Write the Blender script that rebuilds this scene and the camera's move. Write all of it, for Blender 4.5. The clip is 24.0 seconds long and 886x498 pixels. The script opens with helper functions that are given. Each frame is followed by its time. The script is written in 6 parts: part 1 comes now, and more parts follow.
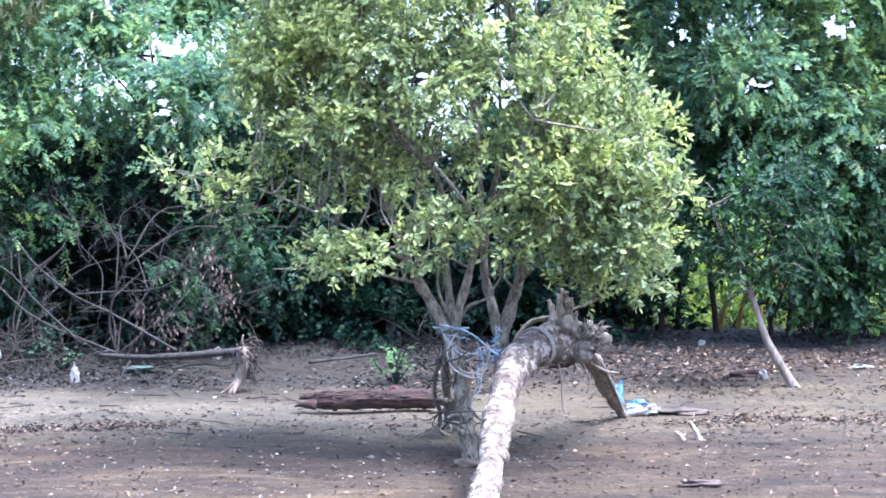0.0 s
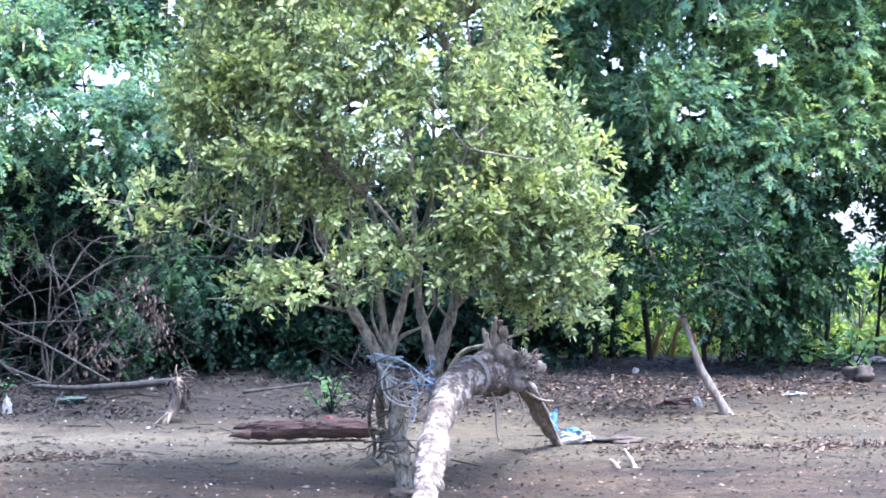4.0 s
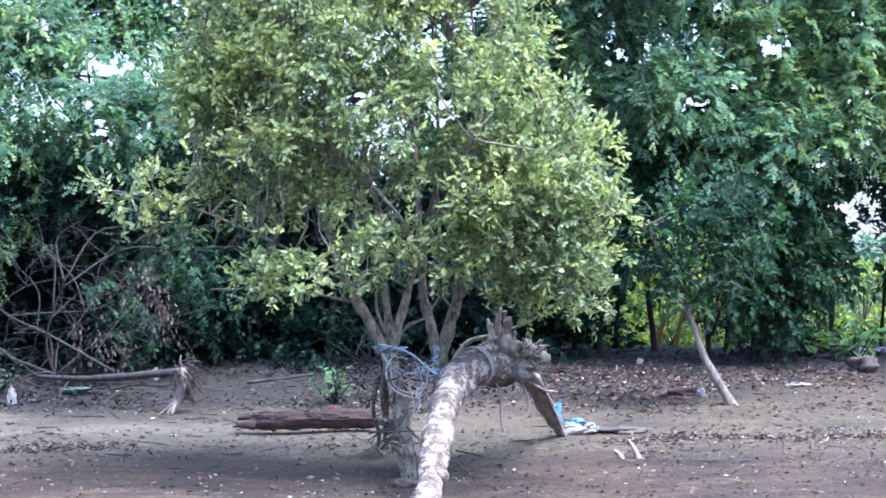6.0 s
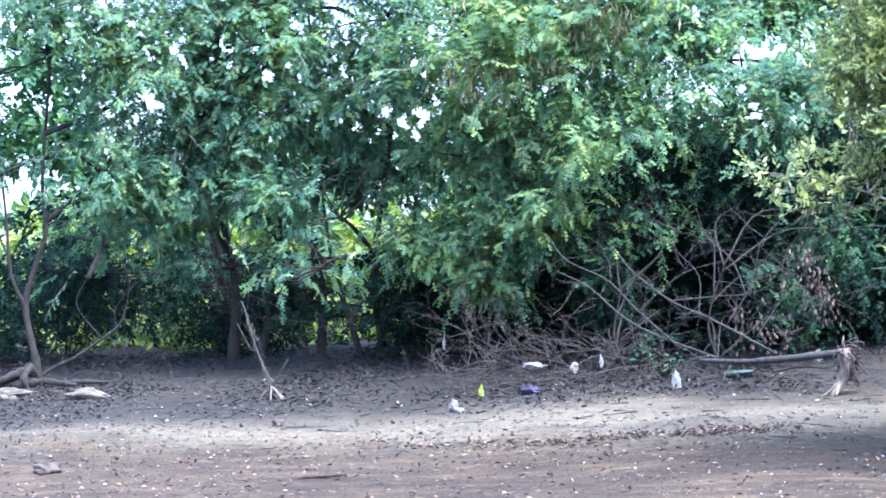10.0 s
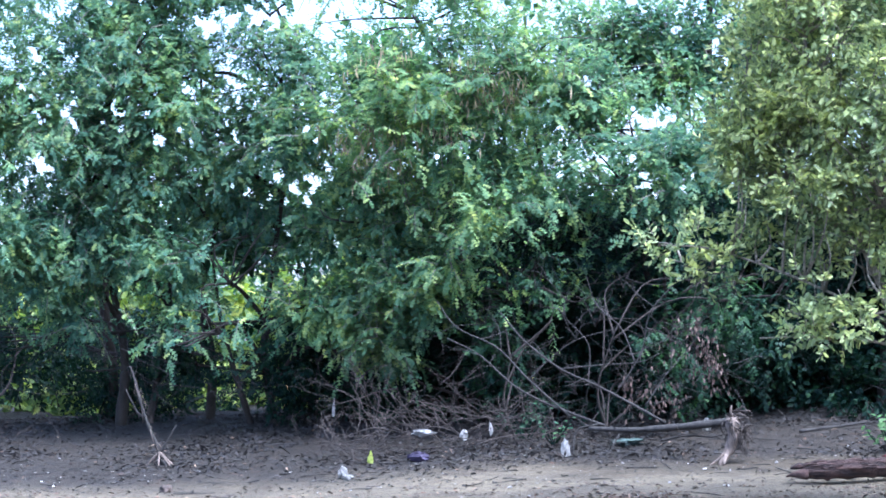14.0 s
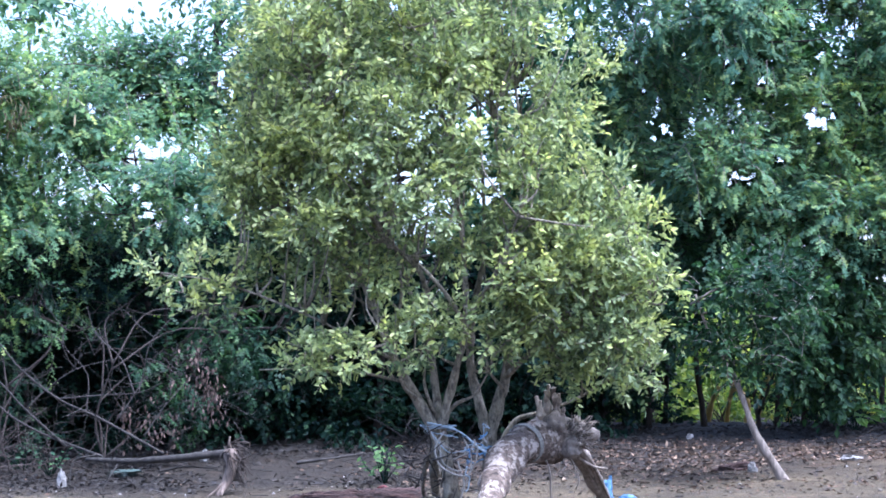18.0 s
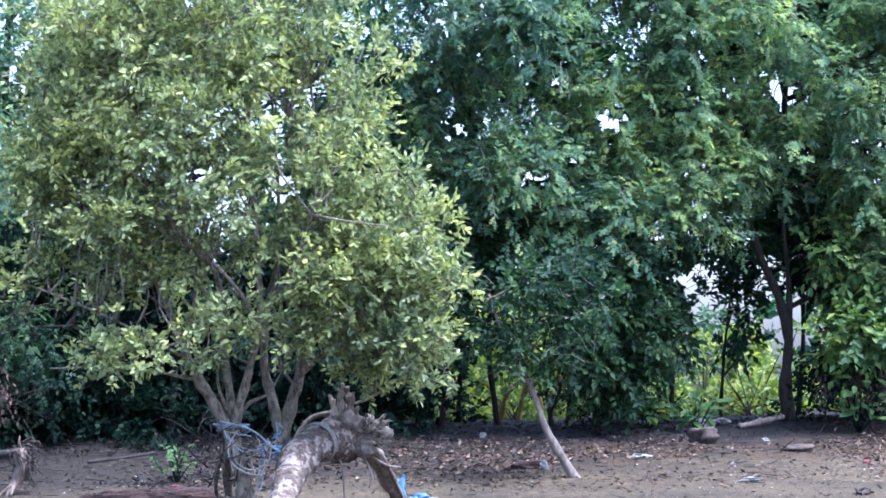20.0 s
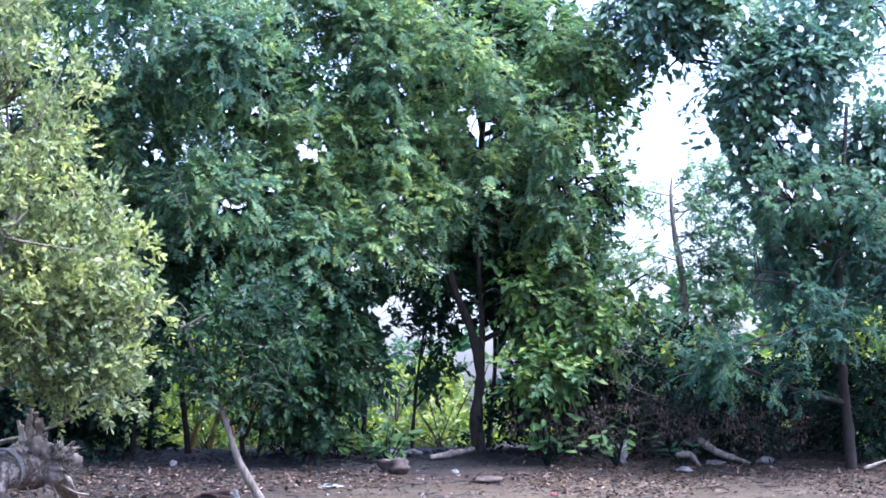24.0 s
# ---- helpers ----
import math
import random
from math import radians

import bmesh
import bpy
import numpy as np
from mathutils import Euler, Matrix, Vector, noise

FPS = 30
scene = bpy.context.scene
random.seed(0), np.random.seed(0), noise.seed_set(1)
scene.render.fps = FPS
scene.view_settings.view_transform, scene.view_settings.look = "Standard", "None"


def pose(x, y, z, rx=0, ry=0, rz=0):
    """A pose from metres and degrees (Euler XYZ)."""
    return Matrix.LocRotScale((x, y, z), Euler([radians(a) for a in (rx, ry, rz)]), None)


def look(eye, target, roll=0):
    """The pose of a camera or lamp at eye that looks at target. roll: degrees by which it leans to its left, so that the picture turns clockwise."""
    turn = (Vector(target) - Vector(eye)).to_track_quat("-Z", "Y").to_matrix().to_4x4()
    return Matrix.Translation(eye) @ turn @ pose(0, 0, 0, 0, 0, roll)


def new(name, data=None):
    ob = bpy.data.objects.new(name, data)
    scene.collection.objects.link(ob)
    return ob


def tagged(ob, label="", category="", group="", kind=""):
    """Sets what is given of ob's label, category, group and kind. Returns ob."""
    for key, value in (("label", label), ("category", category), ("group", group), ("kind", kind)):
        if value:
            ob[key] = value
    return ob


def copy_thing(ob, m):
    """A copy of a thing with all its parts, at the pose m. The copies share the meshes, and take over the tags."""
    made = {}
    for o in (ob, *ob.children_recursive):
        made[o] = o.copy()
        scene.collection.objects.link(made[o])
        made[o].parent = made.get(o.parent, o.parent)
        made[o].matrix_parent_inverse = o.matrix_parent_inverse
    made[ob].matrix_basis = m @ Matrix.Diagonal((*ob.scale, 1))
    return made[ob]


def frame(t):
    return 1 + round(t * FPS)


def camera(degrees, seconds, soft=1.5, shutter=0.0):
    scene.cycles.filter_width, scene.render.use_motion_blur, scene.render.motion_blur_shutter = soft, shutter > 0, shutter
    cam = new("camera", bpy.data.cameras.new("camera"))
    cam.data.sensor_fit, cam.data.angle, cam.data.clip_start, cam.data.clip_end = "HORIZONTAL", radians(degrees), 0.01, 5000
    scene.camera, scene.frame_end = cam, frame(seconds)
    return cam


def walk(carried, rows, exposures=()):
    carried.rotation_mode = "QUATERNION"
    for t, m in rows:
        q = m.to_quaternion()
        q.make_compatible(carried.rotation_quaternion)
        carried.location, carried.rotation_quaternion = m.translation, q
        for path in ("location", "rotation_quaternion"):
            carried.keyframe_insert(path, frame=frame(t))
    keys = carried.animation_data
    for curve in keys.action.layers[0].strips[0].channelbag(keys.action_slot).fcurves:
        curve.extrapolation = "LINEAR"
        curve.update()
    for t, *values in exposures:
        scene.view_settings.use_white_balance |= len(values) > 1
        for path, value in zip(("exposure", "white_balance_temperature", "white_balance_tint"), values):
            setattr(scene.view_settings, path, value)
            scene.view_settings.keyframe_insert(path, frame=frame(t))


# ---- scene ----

# ---- camera: stands on the sand and turns; time, turn to the right, tilt up, lean ----
EYE = (0.0, 0.0, 2.05)
LENS = 20.92
cam = camera(LENS, 24.0, soft=1.75)
TURNS = [
    (0, 0.069, 0.617, -0.002),
    (0.5, -0.187, 1.193, 0.069),
    (1, -0.542, 0.991, -0.112),
    (1.5, -0.884, 0.374, 0.044),
    (2, -1.526, 0.157, 0.087),
    (2.5, -0.856, 0.505, 0.087),
    (3, 0.306, 1.051, -0.016),
    (3.5, 1.138, 1.440, -0.222),
    (5.5, 2.249, 0.580, -0.014),
    (6, 1.543, 1.080, -0.233),
    (6.5, 0.332, 2.113, -0.343),
    (7, -0.445, 2.386, -0.118),
    (7.5, -2.940, 2.002, -0.798),
    (8, -6.083, 1.508, -0.782),
    (8.5, -8.936, 0.955, -0.456),
    (9, -12.104, 0.576, -0.989),
    (9.5, -14.045, 0.808, -1.796),
    (11.5, -13.764, 1.778, -2.347),
    (12, -13.997, 2.430, -2.114),
    (12.5, -13.356, 2.259, -1.992),
    (13, -12.729, 1.856, -1.748),
    (13.5, -12.542, 2.546, -1.672),
    (14, -11.435, 2.474, -1.548),
    (14.5, -9.906, 2.306, -1.337),
    (15, -8.342, 1.941, -1.796),
    (15.5, -6.861, 2.126, -1.951),
    (16, -5.684, 2.254, -1.710),
    (16.5, -4.330, 2.461, -1.535),
    (17, -2.577, 2.909, -1.404),
    (17.5, -1.429, 3.001, -1.338),
    (18, 0.439, 2.949, -0.983),
    (18.5, 1.615, 2.735, -1.063),
    (19, 2.739, 2.678, -0.937),
    (19.5, 3.998, 2.919, -0.916),
    (21.5, 7.891, 2.455, -0.906),
    (22, 7.057, 2.693, -0.706),
    (22.5, 6.798, 3.310, -0.457),
    (23, 8.111, 4.030, -0.387),
    (23.5, 10.894, 3.975, -0.003),
    (24, 12.608, 3.485, 0.025),
]


def aim(yaw, pitch, roll):
    turn = Matrix.Rotation(radians(-yaw), 4, "Z") @ Matrix.Rotation(radians(90 + pitch), 4, "X")
    return Matrix.Translation(EYE) @ turn @ Matrix.Rotation(radians(roll), 4, "Z")


walk(cam, [(t, aim(y, p, r)) for t, y, p, r in TURNS], exposures=[
    (0, 2.44, 5060, 19), (3.5, 2.44, 5060, 19), (5.5, 2.15, 4960, 19), (7, 2.1, 4910, 19), (8, 2.15, 4910, 18), (9, 2.62, 4930, 16), (9.5, 2.62, 4930, 16),
    (11.5, 2.08, 4830, 15), (14, 2.06, 4880, 16), (17, 2.05, 4980, 20), (18, 1.9, 4980, 21), (19.5, 1.85, 4980, 22), (22, 1.98, 5020, 24), (24, 2.0, 5020, 26)])

# ---- sky and sun ----
SUN_EL, SUN_AZ = 63.0, 120.0          # degrees; azimuth from +Y towards +X: high on the right, a little behind, through thick haze
world = bpy.data.worlds.new("sky")
scene.world = world
world.use_nodes = True
wn = world.node_tree.nodes
sky = wn.new("ShaderNodeTexSky")
sky.sky_type, sky.sun_disc = "NISHITA", False
sky.sun_elevation, sky.sun_rotation = radians(SUN_EL), radians(SUN_AZ)
sky.air_density, sky.dust_density, sky.ozone_density = 1.0, 3.2, 1.0
haze = wn.new("ShaderNodeHueSaturation")           # thin white cloud over the whole sky
haze.inputs["Saturation"].default_value, haze.inputs["Value"].default_value = 0.85, 1.15
world.node_tree.links.new(sky.outputs[0], haze.inputs["Color"])
world.node_tree.links.new(haze.outputs[0], wn["Background"].inputs[0])
wn["Background"].inputs[1].default_value = 0.15
sun = new("sun", bpy.data.lights.new("sun", "SUN"))
sun.data.energy, sun.data.angle, sun.data.color = 3.6, radians(38), (1.0, 0.95, 0.85)
a, e = radians(SUN_AZ), radians(SUN_EL)
sun.matrix_world = look((math.sin(a) * math.cos(e) * 60, math.cos(a) * math.cos(e) * 60, math.sin(e) * 60), (0, 0, 0))

# ---- materials ----


def material(name):
    m = bpy.data.materials.new(name)
    m.use_nodes = True
    n, l = m.node_tree.nodes, m.node_tree.links
    return m, n, l, n["Principled BSDF"]


def ramp(n, l, src, stops):
    r = n.new("ShaderNodeValToRGB")
    while len(r.color_ramp.elements) < len(stops):
        r.color_ramp.elements.new(0.5)
    for el, (at, c) in zip(r.color_ramp.elements, stops):
        el.position, el.color = at, (*c, 1)
    l.new(src, r.inputs[0])
    return r


def noise_tex(n, l, scale, detail=6, rough=0.6, stretch=None):
    t = n.new("ShaderNodeTexNoise")
    t.inputs["Scale"].default_value, t.inputs["Detail"].default_value, t.inputs["Roughness"].default_value = scale, detail, rough
    co = n.new("ShaderNodeTexCoord")
    if stretch:
        mp = n.new("ShaderNodeMapping")
        mp.inputs["Scale"].default_value = stretch
        l.new(co.outputs["Object"], mp.inputs[0])
        l.new(mp.outputs[0], t.inputs["Vector"])
    else:
        l.new(co.outputs["Object"], t.inputs["Vector"])
    return t


def mix(n, l, fac, c1, c2, mode="MIX"):
    x = n.new("ShaderNodeMixRGB")
    x.blend_type = mode
    for i, v in ((0, fac), (1, c1), (2, c2)):
        if hasattr(v, "is_linked"):
            l.new(v, x.inputs[i])
        else:
            x.inputs[i].default_value = v if i == 0 else (*v, 1)
    return x.outputs[0]


def bump(n, l, height, bs, strength, dist):
    b = n.new("ShaderNodeBump")
    b.inputs["Strength"].default_value, b.inputs["Distance"].default_value = strength, dist
    l.new(height, b.inputs["Height"])
    l.new(b.outputs[0], bs.inputs["Normal"])


def leaf_material(name, stops, through_col, gloss=0.45, trans=0.35, patch=0.8, spec=0.22, vary=1.0):
    """Leaves: each its own shade, patches of lighter and duller growth, tufts toned like lit and shaded sprays, some
    light shining through.
    """
    m, n, l, bs = material(name)
    geo = n.new("ShaderNodeNewGeometry")
    r = ramp(n, l, geo.outputs["Random Per Island"], stops)
    t = noise_tex(n, l, patch, 3)
    big = ramp(n, l, t.outputs[0], [(0.36, (0.7, 0.78, 0.86)), (0.66, (1.25, 1.2, 1.0))])
    # random tufts: the look of lit and shaded sprays put into the colour
    t2 = noise_tex(n, l, patch * 4.2, 4)
    tuft = ramp(n, l, t2.outputs[0], [(0.36, (0.62, 0.72, 0.8)), (0.51, (0.98, 1.0, 1.0)), (0.66, (1.5, 1.42, 1.05))])
    col = mix(n, l, vary, mix(n, l, vary, r.outputs[0], big.outputs[0], "MULTIPLY"), tuft.outputs[0], "MULTIPLY")
    l.new(col, bs.inputs["Base Color"])
    bs.inputs["Roughness"].default_value = gloss
    bs.inputs["Specular IOR Level"].default_value = spec
    tr = n.new("ShaderNodeBsdfTranslucent")
    l.new(mix(n, l, 1.0, col, through_col, "MULTIPLY"), tr.inputs[0])
    ms = n.new("ShaderNodeMixShader")
    ms.inputs[0].default_value = trans
    l.new(bs.outputs[0], ms.inputs[1])
    l.new(tr.outputs[0], ms.inputs[2])
    l.new(ms.outputs[0], n["Material Output"].inputs[0])
    return m


def bark_material(name, dark, light, scale=14, stretch=(1, 1, 0.35), rough=0.9, patch=None, deep=0.02):
    m, n, l, bs = material(name)
    t = noise_tex(n, l, scale, 8, 0.65, stretch)
    r = ramp(n, l, t.outputs[0], [(0.32, dark), (0.68, light)])
    col = r.outputs[0]
    if patch:
        t2 = noise_tex(n, l, 9.0, 7, 0.68)
        m2 = ramp(n, l, t2.outputs[0], [(0.5, (0, 0, 0)), (0.56, (1, 1, 1))])
        col = mix(n, l, m2.outputs[0], col, patch)
    fine = noise_tex(n, l, 70, 4, 0.6)
    col = mix(n, l, 0.35, col, fine.outputs[0], "OVERLAY")
    l.new(col, bs.inputs["Base Color"])
    bs.inputs["Roughness"].default_value = rough
    bump(n, l, t.outputs[0], bs, 0.8, deep)
    return m


def plain_material(name, c1, c2, rough=0.6, scale=12, trans=0.0):
    m, n, l, bs = material(name)
    t = noise_tex(n, l, scale, 5)
    l.new(ramp(n, l, t.outputs[0], [(0.35, c1), (0.65, c2)]).outputs[0], bs.inputs["Base Color"])
    bs.inputs["Roughness"].default_value = rough
    bump(n, l, t.outputs[0], bs, 0.4, 0.01)
    if trans:
        tr = n.new("ShaderNodeBsdfTranslucent")
        tr.inputs[0].default_value = (*c2, 1)
        ms = n.new("ShaderNodeMixShader")
        ms.inputs[0].default_value = trans
        l.new(bs.outputs[0], ms.inputs[1])
        l.new(tr.outputs[0], ms.inputs[2])
        l.new(ms.outputs[0], n["Material Output"].inputs[0])
    return m


def island_material(name, stops, rough=0.8):
    m, n, l, bs = material(name)
    geo = n.new("ShaderNodeNewGeometry")
    l.new(ramp(n, l, geo.outputs["Random Per Island"], stops).outputs[0], bs.inputs["Base Color"])
    bs.inputs["Roughness"].default_value = rough
    return m


def sand_material():
    """Dry grey sand high up, brown damp sand low down with dark wet patches, trampled soil under the trees with their
    shade put into its colour.
    """
    m, n, l, bs = material("sand")
    geo = n.new("ShaderNodeNewGeometry")
    sep = n.new("ShaderNodeSeparateXYZ")
    l.new(geo.outputs["Position"], sep.inputs[0])

    def noise_at(scale, detail=6, stretch=(1, 1, 1)):
        mp = n.new("ShaderNodeMapping")
        mp.inputs["Scale"].default_value = stretch
        l.new(geo.outputs["Position"], mp.inputs[0])
        t = n.new("ShaderNodeTexNoise")
        t.inputs["Scale"].default_value, t.inputs["Detail"].default_value, t.inputs["Roughness"].default_value = scale, detail, 0.62
        l.new(mp.outputs[0], t.inputs["Vector"])
        return t.outputs[0]

    def calc(op, a, b):
        c = n.new("ShaderNodeMath")
        c.operation = op
        for i, v in ((0, a), (1, b)):
            if hasattr(v, "is_linked"):
                l.new(v, c.inputs[i])
            else:
                c.inputs[i].default_value = v
        return c.outputs[0]

    def step(value, lo, hi):
        mr = n.new("ShaderNodeMapRange")
        mr.interpolation_type = "SMOOTHSTEP"
        mr.inputs["From Min"].default_value, mr.inputs["From Max"].default_value = lo, hi
        l.new(value, mr.inputs[0])
        return mr.outputs[0]

    wobble = calc("MULTIPLY", calc("SUBTRACT", noise_at(0.45, 5), 0.5), 2.6)
    y = calc("ADD", sep.outputs[1], wobble)
    y_soil = calc("SUBTRACT", y, calc("MULTIPLY", sep.outputs[0], 0.2))
    grain = noise_at(38, 8)
    speck = noise_at(9, 6)
    streak = noise_at(3.2, 8, (0.3, 1.5, 1))
    dry = ramp(n, l, speck, [(0.3, (0.05204, 0.04242, 0.02628)), (0.7, (0.08144, 0.06534, 0.03959))]).outputs[0]
    damp = ramp(n, l, streak, [(0.32, (0.0187, 0.0121, 0.0064)), (0.5, (0.037, 0.0248, 0.0136)), (0.68, (0.073, 0.051, 0.029))]).outputs[0]
    wet = ramp(n, l, streak, [(0.32, (0.01753, 0.0112, 0.006321)), (0.66, (0.04524, 0.02974, 0.01663))]).outputs[0]
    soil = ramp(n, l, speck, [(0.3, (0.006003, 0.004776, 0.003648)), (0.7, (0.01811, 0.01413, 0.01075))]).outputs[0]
    patch = step(noise_at(0.55, 4, (0.4, 1.4, 1)), 0.52, 0.62)
    low = mix(n, l, patch, damp, wet)
    shade = mix(n, l, step(y, 20.6, 21.7), low, dry)
    dirt = step(noise_at(6.5, 9, (0.8, 1.2, 1)), 0.53, 0.62)
    ridge = calc("MULTIPLY", calc("SUBTRACT", 1.0, step(sep.outputs[0], -2.0, 2.0)), calc("MULTIPLY", step(y, 21.4, 22.2), calc("SUBTRACT", 1.0, step(y, 23.0, 24.0))))
    shade = mix(n, l, calc("MULTIPLY", ridge, 0.8), shade, ramp(n, l, speck, [(0.3, (0.09063, 0.07821, 0.05585)), (0.7, (0.1333, 0.1138, 0.0805))]).outputs[0])
    open_sand = calc("SUBTRACT", 1.0, calc("MULTIPLY", step(y, 21.6, 22.2), calc("SUBTRACT", 1.0, step(y, 23.0, 23.8))))
    col = mix(n, l, calc("MULTIPLY", dirt, calc("ADD", 0.12, calc("MULTIPLY", open_sand, 0.6))), shade, (0.03393, 0.0234, 0.01397))
    blotch = ramp(n, l, noise_at(1.3, 6, (0.5, 1.3, 1)), [(0.35, (0.6, 0.6, 0.62)), (0.65, (1.2, 1.17, 1.12))]).outputs[0]
    col = mix(n, l, 1.0, col, blotch, "MULTIPLY")
    pale = step(noise_at(7.5, 9, (0.8, 1.2, 1)), 0.58, 0.68)
    col = mix(n, l, calc("MULTIPLY", pale, 0.3), col, (0.1922, 0.1511, 0.08982))
    # soil zone, taken darker than soil to include the trees' shade
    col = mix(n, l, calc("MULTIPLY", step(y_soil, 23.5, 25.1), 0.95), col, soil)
    right = step(sep.outputs[0], -1.5, 4.5)
    brown = calc("MULTIPLY", step(noise_at(2.6, 8, (0.6, 1.2, 1)), 0.4, 0.6), calc("MULTIPLY", step(y, 24.0, 25.6), calc("ADD", 0.08, calc("MULTIPLY", right, 0.75))))
    brown = calc("MULTIPLY", brown, calc("SUBTRACT", 1.0, step(y, 26.7, 27.5)))
    col = mix(n, l, brown, col, ramp(n, l, grain, [(0.3, (0.023, 0.0138, 0.0064)), (0.7, (0.065, 0.0395, 0.018))]).outputs[0])
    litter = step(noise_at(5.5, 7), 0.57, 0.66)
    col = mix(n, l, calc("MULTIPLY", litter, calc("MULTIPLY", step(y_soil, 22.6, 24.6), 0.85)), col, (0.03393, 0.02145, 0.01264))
    col = mix(n, l, calc("MULTIPLY", step(y, 26.0, 27.2), calc("SUBTRACT", 0.9, calc("MULTIPLY", step(sep.outputs[0], 6.0, 8.0), 0.7))), col, (0.0048, 0.0039, 0.0031))  # near-black band: the trees' shadow put into the ground colour
    col = mix(n, l, 0.7, col, grain, "OVERLAY")
    col = mix(n, l, 1.0, col, (1.16, 1.14, 1.1), "MULTIPLY")  # lifts the whole sand colour evenly
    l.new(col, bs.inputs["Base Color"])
    bs.inputs["Roughness"].default_value = 0.88
    bs.inputs["Specular IOR Level"].default_value = 0.36
    bump(n, l, calc("ADD", calc("MULTIPLY", speck, 0.8), calc("MULTIPLY", grain, 0.4)), bs, 1.0, 0.075)
    return m


M_SAND = sand_material()
M_MANGROVE = leaf_material("mangrove_leaf", [(0.0, (0.085, 0.115, 0.06)), (0.45, (0.225, 0.272, 0.124)), (0.8, (0.345, 0.4, 0.165)), (1.0, (0.55, 0.58, 0.3))],
                           (1.12, 1.12, 0.8), 0.4, 0.52, 0.9, 0.28, 0.75)
M_FEATHER = leaf_material("feathery_leaf", [(0.0, (0.0843, 0.163, 0.111)), (0.5, (0.124, 0.212, 0.135)), (0.85, (0.18, 0.262, 0.145)), (1.0, (0.275, 0.34, 0.15))],
                          (1.2, 1.25, 0.9), 0.65, 0.52, 0.6, 0.08)
M_OLIVE = leaf_material("olive_feathery_leaf", [(0.0, (0.088, 0.164, 0.096)), (0.5, (0.134, 0.216, 0.117)), (0.85, (0.197, 0.27, 0.124)), (1.0, (0.31, 0.36, 0.13))],
                        (1.2, 1.25, 0.8), 0.65, 0.52, 0.6, 0.08)
M_BROAD = leaf_material("broad_leaf", [(0.0, (0.0424, 0.095, 0.0594)), (0.6, (0.0678, 0.138, 0.0795)), (1.0, (0.117, 0.19, 0.0848))], (1.15, 1.3, 0.8), 0.5, 0.45, 0.7, 0.2)
M_TEAL = leaf_material("teal_feathery_leaf", [(0.0, (0.034, 0.08, 0.06)), (0.5, (0.053, 0.111, 0.076)), (0.85, (0.078, 0.138, 0.082)), (1.0, (0.118, 0.175, 0.084))], (1.15, 1.25, 1.0), 0.65, 0.45, 0.6, 0.08)
# darker broad leaf: shade below the boughs is put into the colour
M_SHADE = leaf_material("shade_coloured_leaf", [(0.0, (0.018, 0.043, 0.026)), (0.6, (0.03, 0.066, 0.035)), (1.0, (0.056, 0.1, 0.04))], (1.15, 1.3, 0.8), 0.5, 0.42, 0.7, 0.16)
M_GLOSSY = leaf_material("bluish_broad_leaf", [(0.0, (0.085, 0.155, 0.125)), (0.5, (0.125, 0.21, 0.162)), (1.0, (0.17, 0.26, 0.185))], (1.15, 1.25, 1.0), 0.42, 0.5, 0.7, 0.45)
M_VINE = leaf_material("climber_leaf", [(0.0, (0.045, 0.1, 0.038)), (0.6, (0.1, 0.18, 0.058)), (1.0, (0.24, 0.31, 0.095))], (1.2, 1.25, 0.6), 0.5, 0.4, 0.8)
# near-black leaf colour: the thicket's shade is put into it
M_UNDER_SHADED = leaf_material("shaded_undergrowth_leaf", [(0.0, (0.0056, 0.0155, 0.0138)), (0.6, (0.0098, 0.026, 0.0205)), (1.0, (0.02, 0.041, 0.0235))], (1.1, 1.3, 0.8), 0.55, 0.3, 0.7, 0.09)
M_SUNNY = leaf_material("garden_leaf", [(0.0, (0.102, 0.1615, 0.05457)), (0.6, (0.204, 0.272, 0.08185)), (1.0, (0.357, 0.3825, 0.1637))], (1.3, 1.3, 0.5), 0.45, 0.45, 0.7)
M_DEADLEAF = island_material("dry_leaf", [(0.0, (0.03, 0.018, 0.013)), (0.6, (0.066, 0.042, 0.031)), (1.0, (0.115, 0.078, 0.06))])
M_POD = island_material("seed_pod", [(0.0, (0.15, 0.115, 0.06)), (1.0, (0.28, 0.23, 0.125))], 0.6)
M_BARK = bark_material("mangrove_bark", (0.04, 0.034, 0.026), (0.32, 0.28, 0.205), 30, (1, 1, 0.45), 0.9, None, 0.06)
# dark bark, blackened further to include the shade on the trunks
M_DARKBARK = bark_material("shaded_dark_bark", (0.01, 0.007, 0.0055), (0.036, 0.027, 0.0205))
M_FALLEN = bark_material("fallen_trunk_bark", (0.0105, 0.0092, 0.008), (0.04, 0.0352, 0.031), 22)
M_BRUSH = bark_material("brown_brushwood", (0.012, 0.00899, 0.00913), (0.0382, 0.0292, 0.0292), 20)
M_HEAP = bark_material("heaped_brushwood", (0.016, 0.012, 0.0098), (0.06, 0.046, 0.038), 20)
M_GREYTWIG = bark_material("dead_twig", (0.096, 0.080, 0.068), (0.224, 0.196, 0.168), 20)
M_DRIFT = bark_material("driftwood_bark", (0.026, 0.019, 0.014), (0.2, 0.148, 0.112), 26, (1, 1, 1), 0.9, (0.38, 0.322, 0.27), 0.06)
M_DRIFTGREY = bark_material("driftwood_bare", (0.06, 0.047, 0.038), (0.26, 0.218, 0.178), 24, (1, 1, 0.25))
M_SPLINTER = bark_material("splintered_wood", (0.2, 0.16, 0.12), (0.45, 0.385, 0.31), 24, (1, 1, 0.3))
